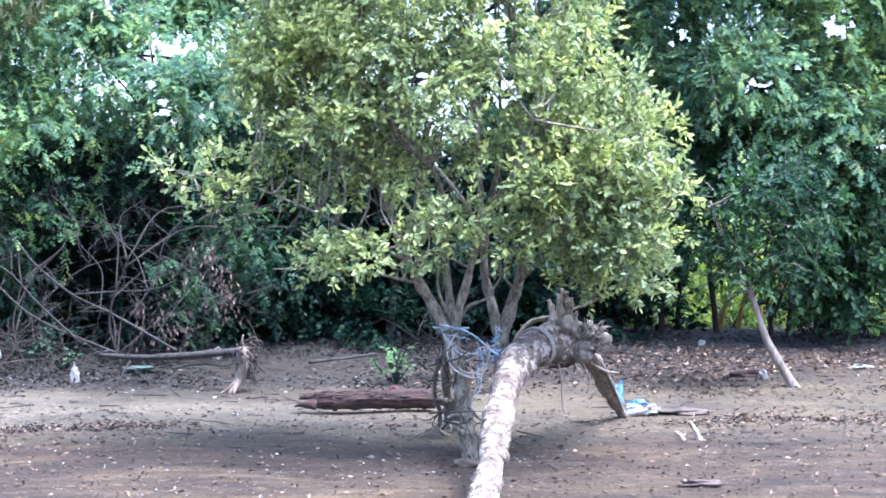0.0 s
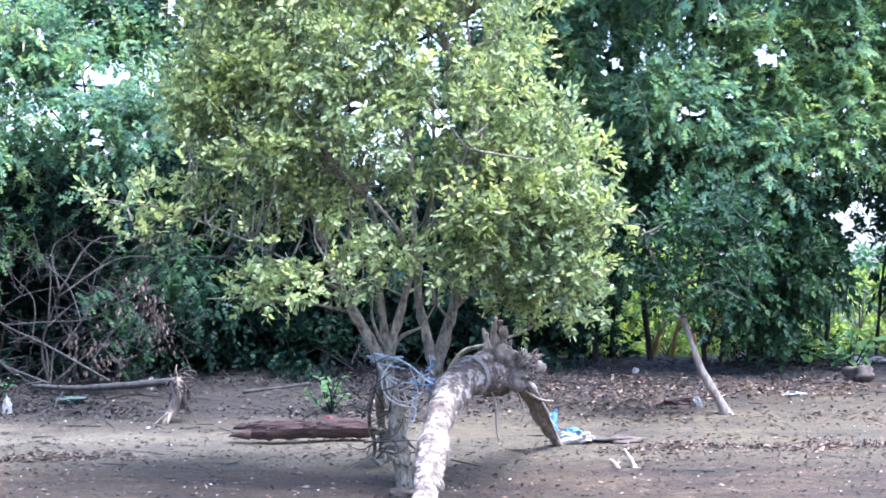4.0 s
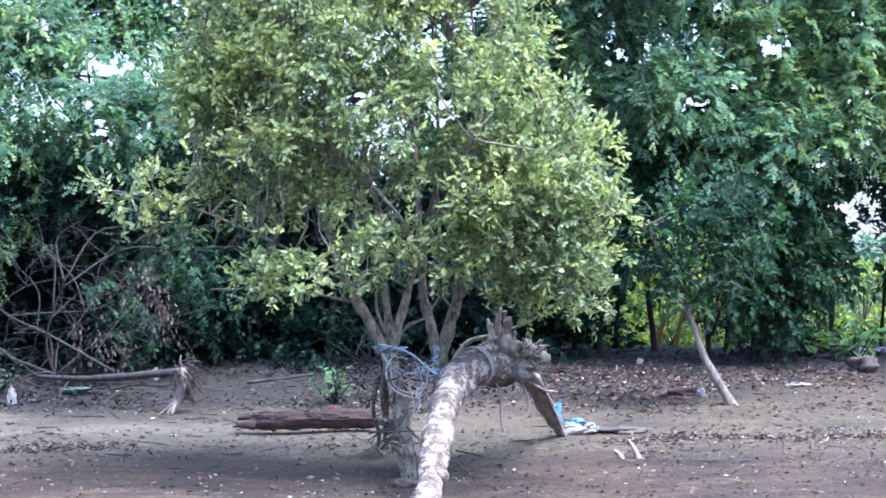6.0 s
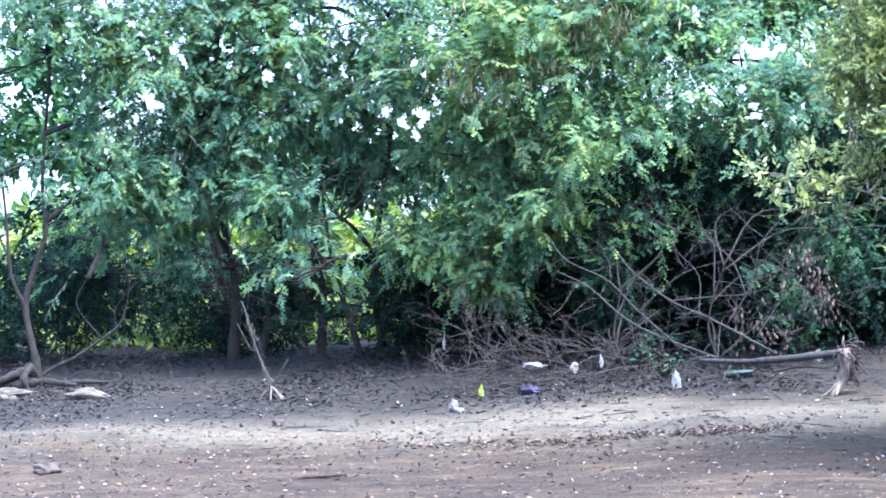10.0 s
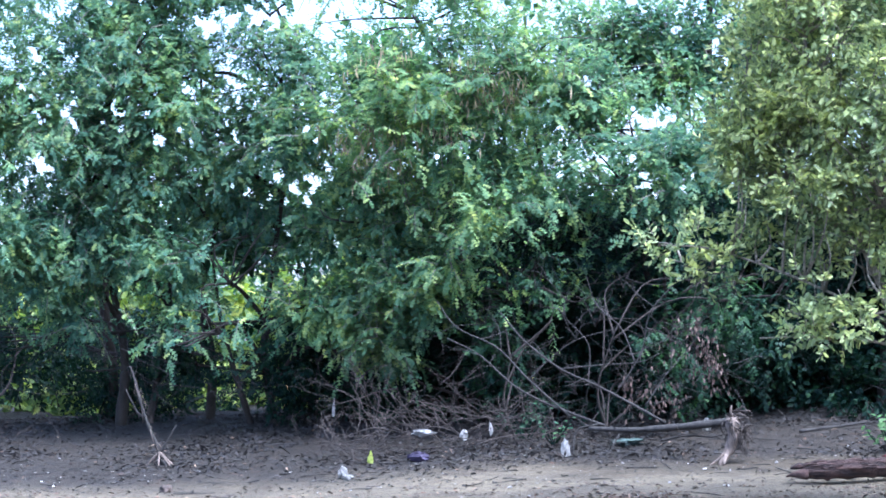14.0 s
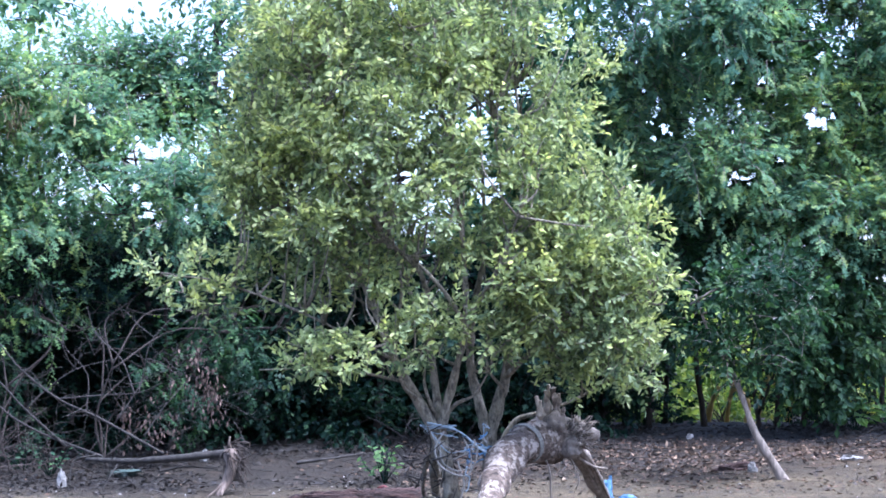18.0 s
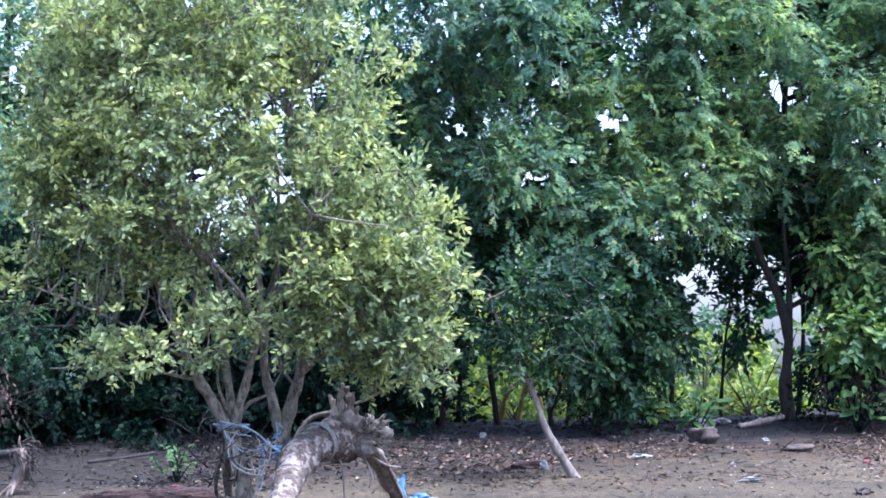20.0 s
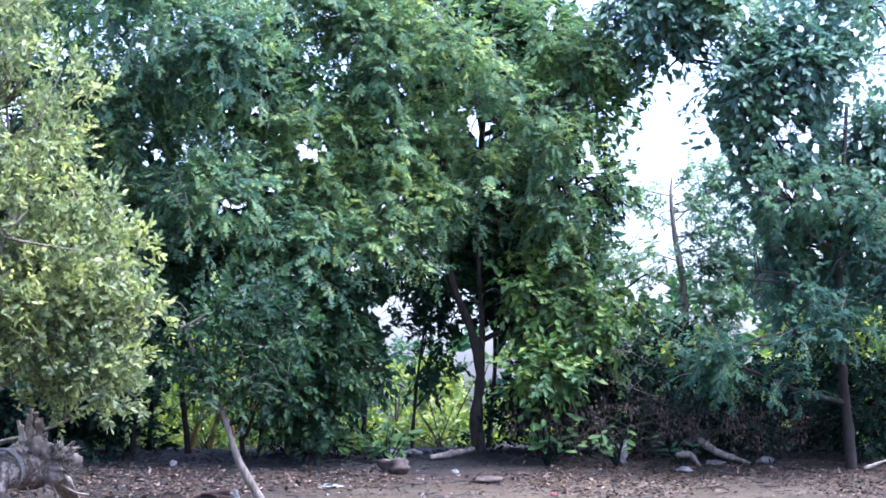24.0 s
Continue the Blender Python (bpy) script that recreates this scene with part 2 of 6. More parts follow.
M_BROWNLOG = bark_material("brown_log_bark", (0.005, 0.0035, 0.003), (0.092, 0.047, 0.036), 30, (0.16, 1, 1), 0.85, None, 0.06)
M_ROOT = bark_material("root_wood", (0.06, 0.045, 0.036), (0.21, 0.162, 0.13), 24)
M_PLASTIC = plain_material("white_plastic", (0.18, 0.172, 0.16), (0.33, 0.317, 0.295), 0.6, 16, 0.2)
M_BLUE = plain_material("blue_plastic", (0.05, 0.12, 0.22), (0.12, 0.24, 0.38), 0.5, 20)
M_PALEBLUE = plain_material("pale_blue_rope", (0.18, 0.235, 0.27), (0.31, 0.37, 0.41), 0.6, 30)
M_ROPE = plain_material("grey_rope", (0.16, 0.15, 0.13), (0.3, 0.285, 0.25), 0.8, 40)
M_PURPLE = plain_material("purple_cloth", (0.018, 0.013, 0.03), (0.035, 0.026, 0.055), 0.9)
M_RED = plain_material("red_cloth", (0.14, 0.035, 0.04), (0.22, 0.07, 0.07), 0.8)
M_LIME = plain_material("lime_plastic", (0.220, 0.275, 0.035), (0.330, 0.374, 0.070), 0.5, 12, 0.2)
M_STONE = plain_material("dark_stone", (0.03, 0.024, 0.02), (0.09, 0.065, 0.05), 0.9, 14)
M_PALESTONE = plain_material("pale_stone", (0.05, 0.042, 0.033), (0.125, 0.1, 0.075), 0.95, 14)
M_BAMBOO = plain_material("yellow_bamboo", (0.42, 0.28, 0.07), (0.6, 0.42, 0.13), 0.6, 9)
M_LITTER = island_material("leaf_litter", [(0.0, (0.016, 0.012, 0.011)), (0.5, (0.05, 0.034, 0.026)), (0.85, (0.15, 0.09, 0.056)), (1.0, (0.26, 0.19, 0.13))])
M_SHADELITTER = island_material("shaded_dark_litter", [(0.0, (0.0049, 0.00449, 0.0051)), (0.6, (0.0147, 0.0123, 0.0121)), (0.93, (0.0318, 0.027, 0.0242)), (1.0, (0.0734, 0.0674, 0.0638))])
M_SHELLS = island_material("shell_grit", [(0.0, (0.032, 0.026, 0.022)), (0.5, (0.104, 0.088, 0.076)), (0.85, (0.240, 0.224, 0.208)), (1.0, (0.480, 0.472, 0.456))], 0.7)

# ---- mesh tools ----
RNG = np.random.default_rng(7)


def unit(v):
    return v / np.maximum(np.linalg.norm(v, axis=-1, keepdims=True), 1e-9)


class Geo:
    """Gathers corners and faces, then becomes one mesh."""

    def __init__(self):
        self.v, self.q, self.t, self.n = [], [], [], 0

    def add(self, v, q=None, t=None):
        v = np.asarray(v, float)
        self.v.append(v)
        if q is not None and len(q):
            self.q.append(np.asarray(q, np.int64) + self.n)
        if t is not None and len(t):
            self.t.append(np.asarray(t, np.int64) + self.n)
        self.n += len(v)

    def mesh(self, name, mat, smooth=True):
        v = np.concatenate(self.v)
        q = np.concatenate(self.q) if self.q else np.zeros((0, 4), np.int64)
        t = np.concatenate(self.t) if self.t else np.zeros((0, 3), np.int64)
        me = bpy.data.meshes.new(name)
        me.vertices.add(len(v))
        me.vertices.foreach_set("co", v.astype(np.float32).ravel())
        loops = np.concatenate([q.ravel(), t.ravel()]).astype(np.int32)
        me.loops.add(len(loops))
        me.loops.foreach_set("vertex_index", loops)
        me.polygons.add(len(q) + len(t))
        start = np.concatenate([np.arange(len(q)) * 4, len(q) * 4 + np.arange(len(t)) * 3]).astype(np.int32)
        me.polygons.foreach_set("loop_start", start)
        me.polygons.foreach_set("use_smooth", np.full(len(q) + len(t), smooth))
        me.update(calc_edges=True)
        me.materials.append(mat)
        return me


def curve(ctrl, n):
    """A smooth line of n points through the control points."""
    p = np.asarray(ctrl, float)
    p = np.vstack([2 * p[0] - p[1], p, 2 * p[-1] - p[-2]])
    out = []
    for s in np.linspace(0, len(p) - 3 - 1e-6, n):
        i, u = int(s), s - int(s)
        a0, a1, a2, a3 = p[i:i + 4]
        out.append(0.5 * (2 * a1 + (a2 - a0) * u + (2 * a0 - 5 * a1 + 4 * a2 - a3) * u * u + (3 * a1 - a0 - 3 * a2 + a3) * u ** 3))
    return np.array(out)


def tube(geo, pts, radii, sides=8, lump=0.0, rng=None):
    """A tapered, closed limb along a line; lump: how uneven its girth is."""
    pts = np.asarray(pts, float)
    n = len(pts)
    radii = np.interp(np.linspace(0, 1, n), np.linspace(0, 1, len(np.atleast_1d(radii))), np.atleast_1d(radii))
    tan = unit(np.gradient(pts, axis=0))
    ref = np.array([0.0, 0.0, 1.0]) if abs(tan[0][2]) < 0.9 else np.array([1.0, 0.0, 0.0])
    u = unit(np.cross(tan[0], ref))
    ring = []
    ang = np.linspace(0, 2 * np.pi, sides, endpoint=False)
    for i in range(n):
        u = unit(u - tan[i] * np.dot(u, tan[i]))
        w = np.cross(tan[i], u)
        r = radii[i] * np.ones(sides)
        if lump:
            r = r * (1 + lump * rng.normal(size=sides) * 0.6 + lump * rng.normal())
        ring.append(pts[i] + r[:, None] * (np.cos(ang)[:, None] * u + np.sin(ang)[:, None] * w))
    v = np.vstack(ring + [pts[:1] - tan[:1] * radii[0] * 0.3, pts[-1:] + tan[-1:] * radii[-1] * 0.5])
    q, t = [], []
    for i in range(n - 1):
        for k in range(sides):
            a_, b_ = i * sides + k, i * sides + (k + 1) % sides
            q.append((a_, b_, b_ + sides, a_ + sides))
    for k in range(sides):
        t.append((n * sides, (k + 1) % sides, k))
        t.append((n * sides + 1, (n - 1) * sides + k, (n - 1) * sides + (k + 1) % sides))
    geo.add(v, q, t)


def thin_tubes(geo, p0, p1, p2, r):
    """Many three-sided twigs at once, each bent once."""
    d = unit(p2 - p0)
    s = unit(np.cross(d, np.array([0.31, 0.17, 0.93])))
    w = np.cross(d, s)
    N = len(p0)
    rows = []
    for p, k in ((p0, 1.0), (p1, 0.8), (p2, 0.35)):
        for a_ in (0, 2.094, 4.189):
            rows.append(p + (r * k)[:, None] * (math.cos(a_) * s + math.sin(a_) * w))
    v = np.stack(rows, 1).reshape(-1, 3)
    f = np.array([(i * 3 + k, i * 3 + (k + 1) % 3, i * 3 + 3 + (k + 1) % 3, i * 3 + 3 + k) for i in range(2) for k in range(3)])
    geo.add(v, (f[None] + 9 * np.arange(N)[:, None, None]).reshape(-1, 4))


def scatter(geo, shape, faces, pos, way, up, size):
    """Copies a small leaf shape: x along way, y across, z along up."""
    way = unit(way)
    side = unit(np.cross(up, way))
    nrm = np.cross(way, side)
    s = np.asarray(shape, float)
    size = np.broadcast_to(size, (len(pos),))[:, None, None]
    v = pos[:, None] + size * (s[None, :, 0:1] * way[:, None] + s[None, :, 1:2] * side[:, None] + s[None, :, 2:3] * nrm[:, None])
    f = np.asarray(faces)
    f = (f[None] + len(s) * np.arange(len(pos))[:, None, None]).reshape(-1, f.shape[1])
    geo.add(v.reshape(-1, 3), *((f, None) if f.shape[1] == 4 else (None, f)))


# an oval leaf of two halves, folded along its middle, tip bent down (length 1)
OVAL = [(0, 0, 0), (0.32, -0.22, 0.05), (0.72, -0.2, 0.03), (1.0, 0, -0.06), (0.72, 0.2, 0.03), (0.32, 0.22, 0.05)]
OVAL_F = [(0, 1, 2, 3), (0, 3, 4, 5)]
# a broad leaf made of two folded halves
BROAD = [(0, 0, 0), (0.45, -0.3, 0.06), (1.0, 0, -0.1), (0.45, 0.3, 0.06)]
BROAD_F = [(0, 1, 2, 3)]


def feather(pairs=3):
    """A feathery leaf: a drooping stalk with pairs of tapering leaflet combs that join along it (length 1)."""
    at = [i / pairs for i in range(pairs + 1)]
    v = [(x, 0, -0.25 * x * x) for x in at]
    f = []
    for i in range(pairs):
        ln = 0.34 * (1 - 0.8 * abs(at[i] - 0.3))
        for s in (-1, 1):
            f.append((i, i + 1, len(v)) if s < 0 else (i + 1, i, len(v)))
            v.append((at[i] + 0.16 + 0.4 * ln, s * ln, -0.25 * at[i] ** 2 - 0.2 * ln))
    return v, f


FEATHER, FEATHER_F = feather(3)


def wave(p, k, s):
    """A smooth random field in space, about -1 to 1."""
    r = np.random.default_rng(s)
    out = 0
    for _ in range(6):
        d = unit(r.normal(size=3)) * k * r.uniform(0.6, 1.6)
        out = out + np.sin(p @ d + r.uniform(0, 6.28))
    return out / 2.4


def thinned(rng, p, out, freq, cut, seed):
    """Leaves holes and denser tufts among points."""
    keep = wave(p, freq, seed) > cut + rng.normal(size=len(p)) * 0.13
    return p[keep], out[keep]


def in_lobes(rng, lobes, n, shell=2.0):
    """Points in a set of rounded masses (centre, radii), denser towards their skins, and the way outwards there."""
    vol = np.array([lb[3] * lb[4] * lb[5] for lb in lobes]) ** 0.8
    k = rng.choice(len(lobes), n, p=vol / vol.sum())
    lb = np.array([l_[:6] for l_ in lobes], float)[k]
    d = unit(rng.normal(size=(n, 3)))
    r = rng.uniform(0.05, 1, n) ** (1 / shell)
    return lb[:, :3] + d * r[:, None] * lb[:, 3:6], unit(d / lb[:, 3:6])


def sprays(rng, p, out, per, leaf, leaf_f, size, twig_len, droop, tilt=0.4, lift=0.25, spread=0.8, clear=None):
    """Leafy twigs that start at the points p and point outwards. Returns the leaves and the twigs."""
    n = len(p)
    d = unit(out * 0.8 + rng.normal(size=(n, 3)) * 0.5 + np.array([0, 0, lift]))
    ln = twig_len * rng.uniform(0.6, 1.3, n)
    mid = p + d * (ln * 0.5)[:, None]
    end = mid + unit(d + np.array([0, 0, -droop * 1.2])) * (ln * 0.5)[:, None]
    twigs = Geo()
    tw = np.arange(0, n, 3)
    tw = tw[clear(mid[tw]) | (rng.random(len(tw)) < 0.25)] if clear else tw
    thin_tubes(twigs, p[tw], mid[tw], end[tw], 0.003 + 0.006 * ln[tw])
    leaves = Geo()
    up0 = unit(np.array([0, -0.15, 0.9]) + rng.normal(size=(n, 3)) * tilt * 0.6 + out * 0.5)
    side = unit(np.cross(d, up0))
    for j in range(per):
        s = (j + 0.7) / per
        q = p + (mid - p) * (2 * s) if s < 0.5 else mid + (end - mid) * (2 * s - 1)
        sg = np.where((np.arange(n) + j) % 2 == 0, 1.0, -1.0)[:, None]
        way = unit(d * 0.7 + side * sg * spread + rng.normal(size=(n, 3)) * 0.3 + np.array([0, 0, -droop]))
        if j == per - 1:
            way = unit(end - mid)
        up = unit(up0 + rng.normal(size=(n, 3)) * tilt)
        big = size * rng.uniform(0.7, 1.25, n)
        k = clear(q + way * big[:, None] * 0.5) if clear else slice(None)
        scatter(leaves, leaf, leaf_f, q[k], way[k], up[k], big[k])
    return leaves, twigs


def thing(name, at, label, category, group="", kind=""):
    e_ = new(name)
    e_.location = at
    return tagged(e_, label, category, group, kind)


def part(name, geo, mat, parent, label="", smooth=True):
    """One mesh object under a thing; geometry in the thing's own space."""
    me = geo.mesh(name, mat, smooth) if isinstance(geo, Geo) else geo
    ob = new(name, me)
    ob.parent = parent
    return tagged(ob, label)


# ---- ground ----


def ground_height(x, y):
    """The beach: flat by the camera, a slope up to the trees, then level land."""
    x, y = np.asarray(x, float), np.asarray(y, float)
    rise = 0.113 * (np.clip(y, 16, 28) - 16)
    p = np.stack([x, y, 0 * x], -1)
    rough = 0.012 * wave(p, 5.0, 11) + 0.02 * wave(p, 1.3, 12)
    return rise + rough * np.clip((y - 10) / 6, 0, 1) * np.clip((60 - y) / 20, 0, 1)


def gz(x, y):
    return float(ground_height(x, y))


def build_ground():
    far = np.array([40, 60, 100, 200, 500, 1500.0])
    xs = np.concatenate([-far[::-1], np.linspace(-18, 18, 260), far])
    ys = np.concatenate([-far[::-1], np.linspace(-20, 14, 12), np.linspace(14.5, 34, 220), far])
    X, Y = np.meshgrid(xs, ys)
    Z = ground_height(X, Y)
    nx, ny = len(xs), len(ys)
    i = np.arange(ny - 1)[:, None] * nx + np.arange(nx - 1)[None]
    g = Geo()
    g.add(np.stack([X, Y, Z], -1).reshape(-1, 3), np.stack([i, i + 1, i + nx + 1, i + nx], -1).reshape(-1, 4))
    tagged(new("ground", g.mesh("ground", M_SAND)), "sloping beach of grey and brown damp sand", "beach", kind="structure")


build_ground()

# ---- the big mangrove on the beach ----


def limb(geo, ctrl, r0, r1, n=14, sides=10, lump=0.06, rng=RNG):
    tube(geo, curve(ctrl, n), np.linspace(r0, r1, n), sides, lump, rng)


def build_mangrove():
    rng = np.random.default_rng(21)
    bx, by = 0.24, 20.55
    bz = gz(bx, by)
    tree = thing("mangrove_tree", (bx, by, bz), "tall bushy mangrove with several grey stems and olive-green oval leaves", "tree")
    o = np.array([bx, by, bz])
    stems = [
        ([(0.26, 20.5, 0.40), (0.21, 20.5, 0.92), (0.16, 20.5, 1.26), (0.06, 20.5, 1.55), (-0.09, 20.45, 1.84), (-0.26, 20.4, 2.15), (-0.38, 20.4, 2.47), (-0.55, 20.3, 2.9), (-0.8, 20.2, 3.7), (-0.95, 20.1, 4.6)], 0.074, 0.013),
        ([(0.06, 21.7, 0.60), (0.08, 21.6, 0.85), (0.05, 21.2, 1.2), (0.1, 20.6, 1.55)], 0.042, 0.04),
        ([(0.16, 21.6, 0.58), (0.13, 21.5, 0.8), (0.16, 21.1, 1.1), (0.12, 20.6, 1.45)], 0.032, 0.03),
        ([(-0.02, 21.8, 0.62), (0.0, 21.6, 0.8), (-0.05, 21.2, 1.05), (0.02, 20.6, 1.4)], 0.02, 0.017),
        ([(0.10, 20.5, 1.5), (0.17, 20.4, 1.79), (0.25, 20.35, 2.08), (0.34, 20.3, 2.5), (0.3, 20.2, 3.4), (0.15, 20.1, 4.4), (0.1, 20.1, 5.2)], 0.045, 0.01),
        ([(0.14, 20.55, 1.4), (0.10, 20.6, 1.7), (0.05, 20.6, 2.13), (0.03, 20.6, 2.52), (-0.04, 20.5, 2.91), (-0.31, 20.4, 3.18), (-0.6, 20.3, 3.6)], 0.045, 0.012),
        ([(0.52, 21.0, 0.45), (0.55, 20.95, 1.2), (0.54, 20.9, 1.49), (0.62, 20.85, 1.79), (0.70, 20.8, 2.08), (0.74, 20.7, 2.6), (0.9, 20.6, 3.5), (0.8, 20.5, 4.5)], 0.08, 0.012),
        ([(0.54, 20.9, 1.45), (0.45, 20.9, 1.79), (0.38, 20.9, 2.13), (0.41, 20.9, 2.58), (0.5, 20.9, 2.97), (0.52, 20.8, 3.6), (0.45, 20.8, 4.8)], 0.05, 0.01),
        ([(0.62, 21.3, 1.0), (0.66, 21.3, 1.42), (0.79, 21.3, 1.62), (1.01, 21.2, 1.69), (1.38, 21.0, 1.84), (1.7, 20.8, 2.1)], 0.03, 0.008),
    ]
    for ctrl, r0, r1 in stems:
        g = Geo()
        limb(g, np.array(ctrl) - o, r0, r1, 30, 14, 0.11)
        part("stem", g, M_BARK, tree)
    for k in range(10):  # ribs and old side stems that cling to the feet
        main, r0, _ = stems[(0, 0, 1, 2, 6)[k % 5]]
        pts = curve(np.array(main) - o, 30)[: int(rng.integers(9, 15))]
        a0, tw = rng.uniform(0, 6.28), rng.normal(0, 0.9)
        a_ = a0 + tw * np.linspace(0, 1, len(pts))
        off = (r0 * rng.uniform(0.5, 0.8)) * np.stack([np.cos(a_), np.sin(a_), 0 * a_], 1) * np.linspace(1.25, 0.75, len(pts))[:, None]
        g = Geo()
        tube(g, pts + off + rng.normal(0, 0.008, pts.shape), [0.02, 0.016, rng.uniform(0.005, 0.012)], 8, 0.2, rng)
        part("rib", g, M_BARK, tree)
    boughs = [
        ([(-0.26, 20.4, 2.15), (-0.6, 20.2, 2.35), (-1.1, 20.1, 2.6), (-1.75, 20.1, 2.85), (-2.2, 20.0, 2.9)], 0.02),
        ([(-0.20, 20.4, 1.98), (-0.5, 20.3, 2.05), (-0.9, 20.2, 2.1), (-1.4, 20.1, 2.1)], 0.018),
        ([(0.68, 20.8, 2.0), (0.95, 20.5, 2.25), (1.3, 20.3, 2.4), (1.9, 20.2, 2.6)], 0.035),
        ([(0.74, 20.7, 2.5), (1.0, 20.4, 2.9), (1.4, 20.3, 3.3), (1.7, 20.2, 3.6)], 0.03),
        ([(-0.55, 20.3, 2.8), (-0.9, 20.4, 3.2), (-1.3, 20.4, 3.6), (-1.5, 20.4, 4.2)], 0.03),
        ([(0.34, 20.3, 2.5), (0.6, 19.9, 2.9), (0.8, 19.7, 3.4)], 0.025),
        ([(0.0, 20.6, 2.4), (-0.2, 21.2, 3.0), (-0.3, 21.5, 3.8)], 0.03),
        ([(0.41, 20.9, 2.58), (0.8, 21.3, 3.2), (1.1, 21.5, 4.0)], 0.03),
        ([(-0.09, 20.45, 1.84), (-0.2, 20.1, 1.95), (-0.3, 19.8, 2.3)], 0.025),
        ([(0.12, 20.5, 1.62), (0.24, 20.4, 1.78), (0.4, 20.3, 1.86), (0.52, 20.2, 2.05)], 0.028), ([(0.06, 20.5, 1.7), (-0.02, 20.3, 1.95), (0.0, 20.2, 2.2)], 0.024),
        ([(0.66, 20.8, 1.9), (0.52, 20.6, 2.1), (0.55, 20.4, 2.4)], 0.02),
        ([(-0.3, 20.4, 2.3), (-0.2, 20.2, 2.7), (-0.25, 20.1, 3.1), (-0.4, 20.1, 3.6)], 0.028), ([(0.34, 20.3, 2.45), (0.14, 20.1, 2.75), (-0.1, 20.0, 3.0), (-0.35, 20.0, 3.15)], 0.03),
        ([(0.74, 20.7, 2.6), (0.6, 20.4, 3.0), (0.66, 20.3, 3.5), (0.6, 20.2, 4.2)], 0.028),
    ]
    for ctrl, r0 in boughs:
        g = Geo()
        limb(g, np.array(ctrl) - o, r0 * 0.8, 0.006, 14, 7, 0.05)
        part("bough", g, M_BARK, tree)
    for k in range(12):  # short broken stubs on the feet
        g = Geo()
        z_ = rng.uniform(0.6, 1.15)
        a0 = np.array([0.22 if k % 2 else 0.06, 20.46 if k % 2 else 21.4, z_])
        d = unit(np.array([rng.choice([-1, -1, 1]), rng.normal(-0.5, 0.3), rng.normal(0.1, 0.4)]))
        ln = rng.uniform(0.09, 0.18)
        limb(g, np.array([a0, a0 + d * ln * 0.6, a0 + d * ln + rng.normal(0, 0.015, 3)]) - o, 0.026, 0.014, 7, 8, 0.18, rng)
        part("stub", g, M_BARK, tree)
    for _ in range(36):  # dead side shoots and stubs round the foot
        g = Geo()
        a0 = np.array([rng.normal(0.05, 0.12), 20.5 + rng.normal(0, 0.15), rng.uniform(0.65, 1.5)])
        d = unit(np.array([rng.normal(-0.1, 0.8), rng.normal(-0.3, 0.4), rng.uniform(-0.5, 0.8)]))
        ln = rng.uniform(0.15, 0.5)
        limb(g, np.array([a0, a0 + d * ln * 0.5 + rng.normal(0, 0.03, 3), a0 + d * ln + rng.normal(0, 0.06, 3)]) - o, 0.009, 0.0025, 6, 5)
        part("dead_shoot", g, M_FALLEN, tree)
    # rounded masses that the foliage fills, and holes between them where stems and sky show
    masses = [(-0.35, 20.4, 4.35, 1.2, 1.0, 1.15), (0.15, 20.4, 5.4, 1.2, 0.9, 0.9), (-1.0, 20.4, 3.6, 0.75, 0.8, 0.7), (0.95, 20.4, 4.55, 0.6, 0.7, 0.75), (1.3, 20.1, 3.35, 0.62, 0.6, 0.5),
              (1.4, 20.1, 2.62, 0.58, 0.6, 0.5), (-1.75, 19.95, 2.87, 0.65, 0.4, 0.22), (-0.82, 19.95, 2.17, 0.58, 0.4, 0.17), (-0.5, 19.9, 2.45, 0.5, 0.4, 0.25), (0.3, 20.1, 2.35, 0.7, 0.5, 0.26),
              (1.45, 20.4, 2.05, 0.5, 0.5, 0.36), (1.0, 20.3, 2.3, 0.35, 0.4, 0.3), (1.75, 20.2, 2.5, 0.35, 0.4, 0.45), (1.7, 20.2, 3.1, 0.3, 0.4, 0.4), (-0.75, 20.5, 3.0, 0.6, 0.7, 0.4), (0.8, 20.2, 2.9, 0.45, 0.6, 0.5), (0.2, 20.9, 3.2, 0.7, 0.5, 0.4), (-0.35, 19.75, 3.5, 0.6, 0.35, 0.45), (-0.2, 19.75, 4.05, 0.7, 0.35, 0.4), (-0.9, 19.9, 3.4, 0.4, 0.35, 0.4), (0.65, 19.95, 3.75, 0.5, 0.4, 0.4), (-1.15, 20.3, 4.3, 0.55, 0.6, 0.6), (-0.95, 20.4, 5.0, 0.7, 0.7, 0.7)]
    holes = [(0.84, 4.32, 0.13, 0.2), (0.48, 4.25, 0.14, 0.12), (-0.17, 3.68, 0.1, 0.12), (0.03, 3.43, 0.07, 0.06), (0.18, 3.33, 0.09, 0.06), (0.3, 3.46, 0.06, 0.07), (1.05, 1.85, 0.16, 0.14), (0.55, 3.68, 0.09, 0.11), (0.02, 3.05, 0.09, 0.1), (-0.55, 2.66, 0.12, 0.2), (0.02, 2.85, 0.16, 0.13),
             (0.42, 2.85, 0.1, 0.2), (-0.7, 2.5, 0.4, 0.08), (-0.2, 1.85, 0.3, 0.2)]
    lines = np.vstack([curve(np.array(c_) - o, 24)[8:] for c_, _, _ in stems] + [curve(np.array(c_) - o, 14) for c_, _ in boughs])
    size = np.array([m_[3] * m_[4] * m_[5] * (0.85 if m_[0] < -0.7 else 1.0) for m_ in masses]) ** 0.75  # thinner growth to the left
    tufts, limbs = [], Geo()
    while len(tufts) < 430:
        m_ = np.array(masses[rng.choice(len(masses), p=size / size.sum())])
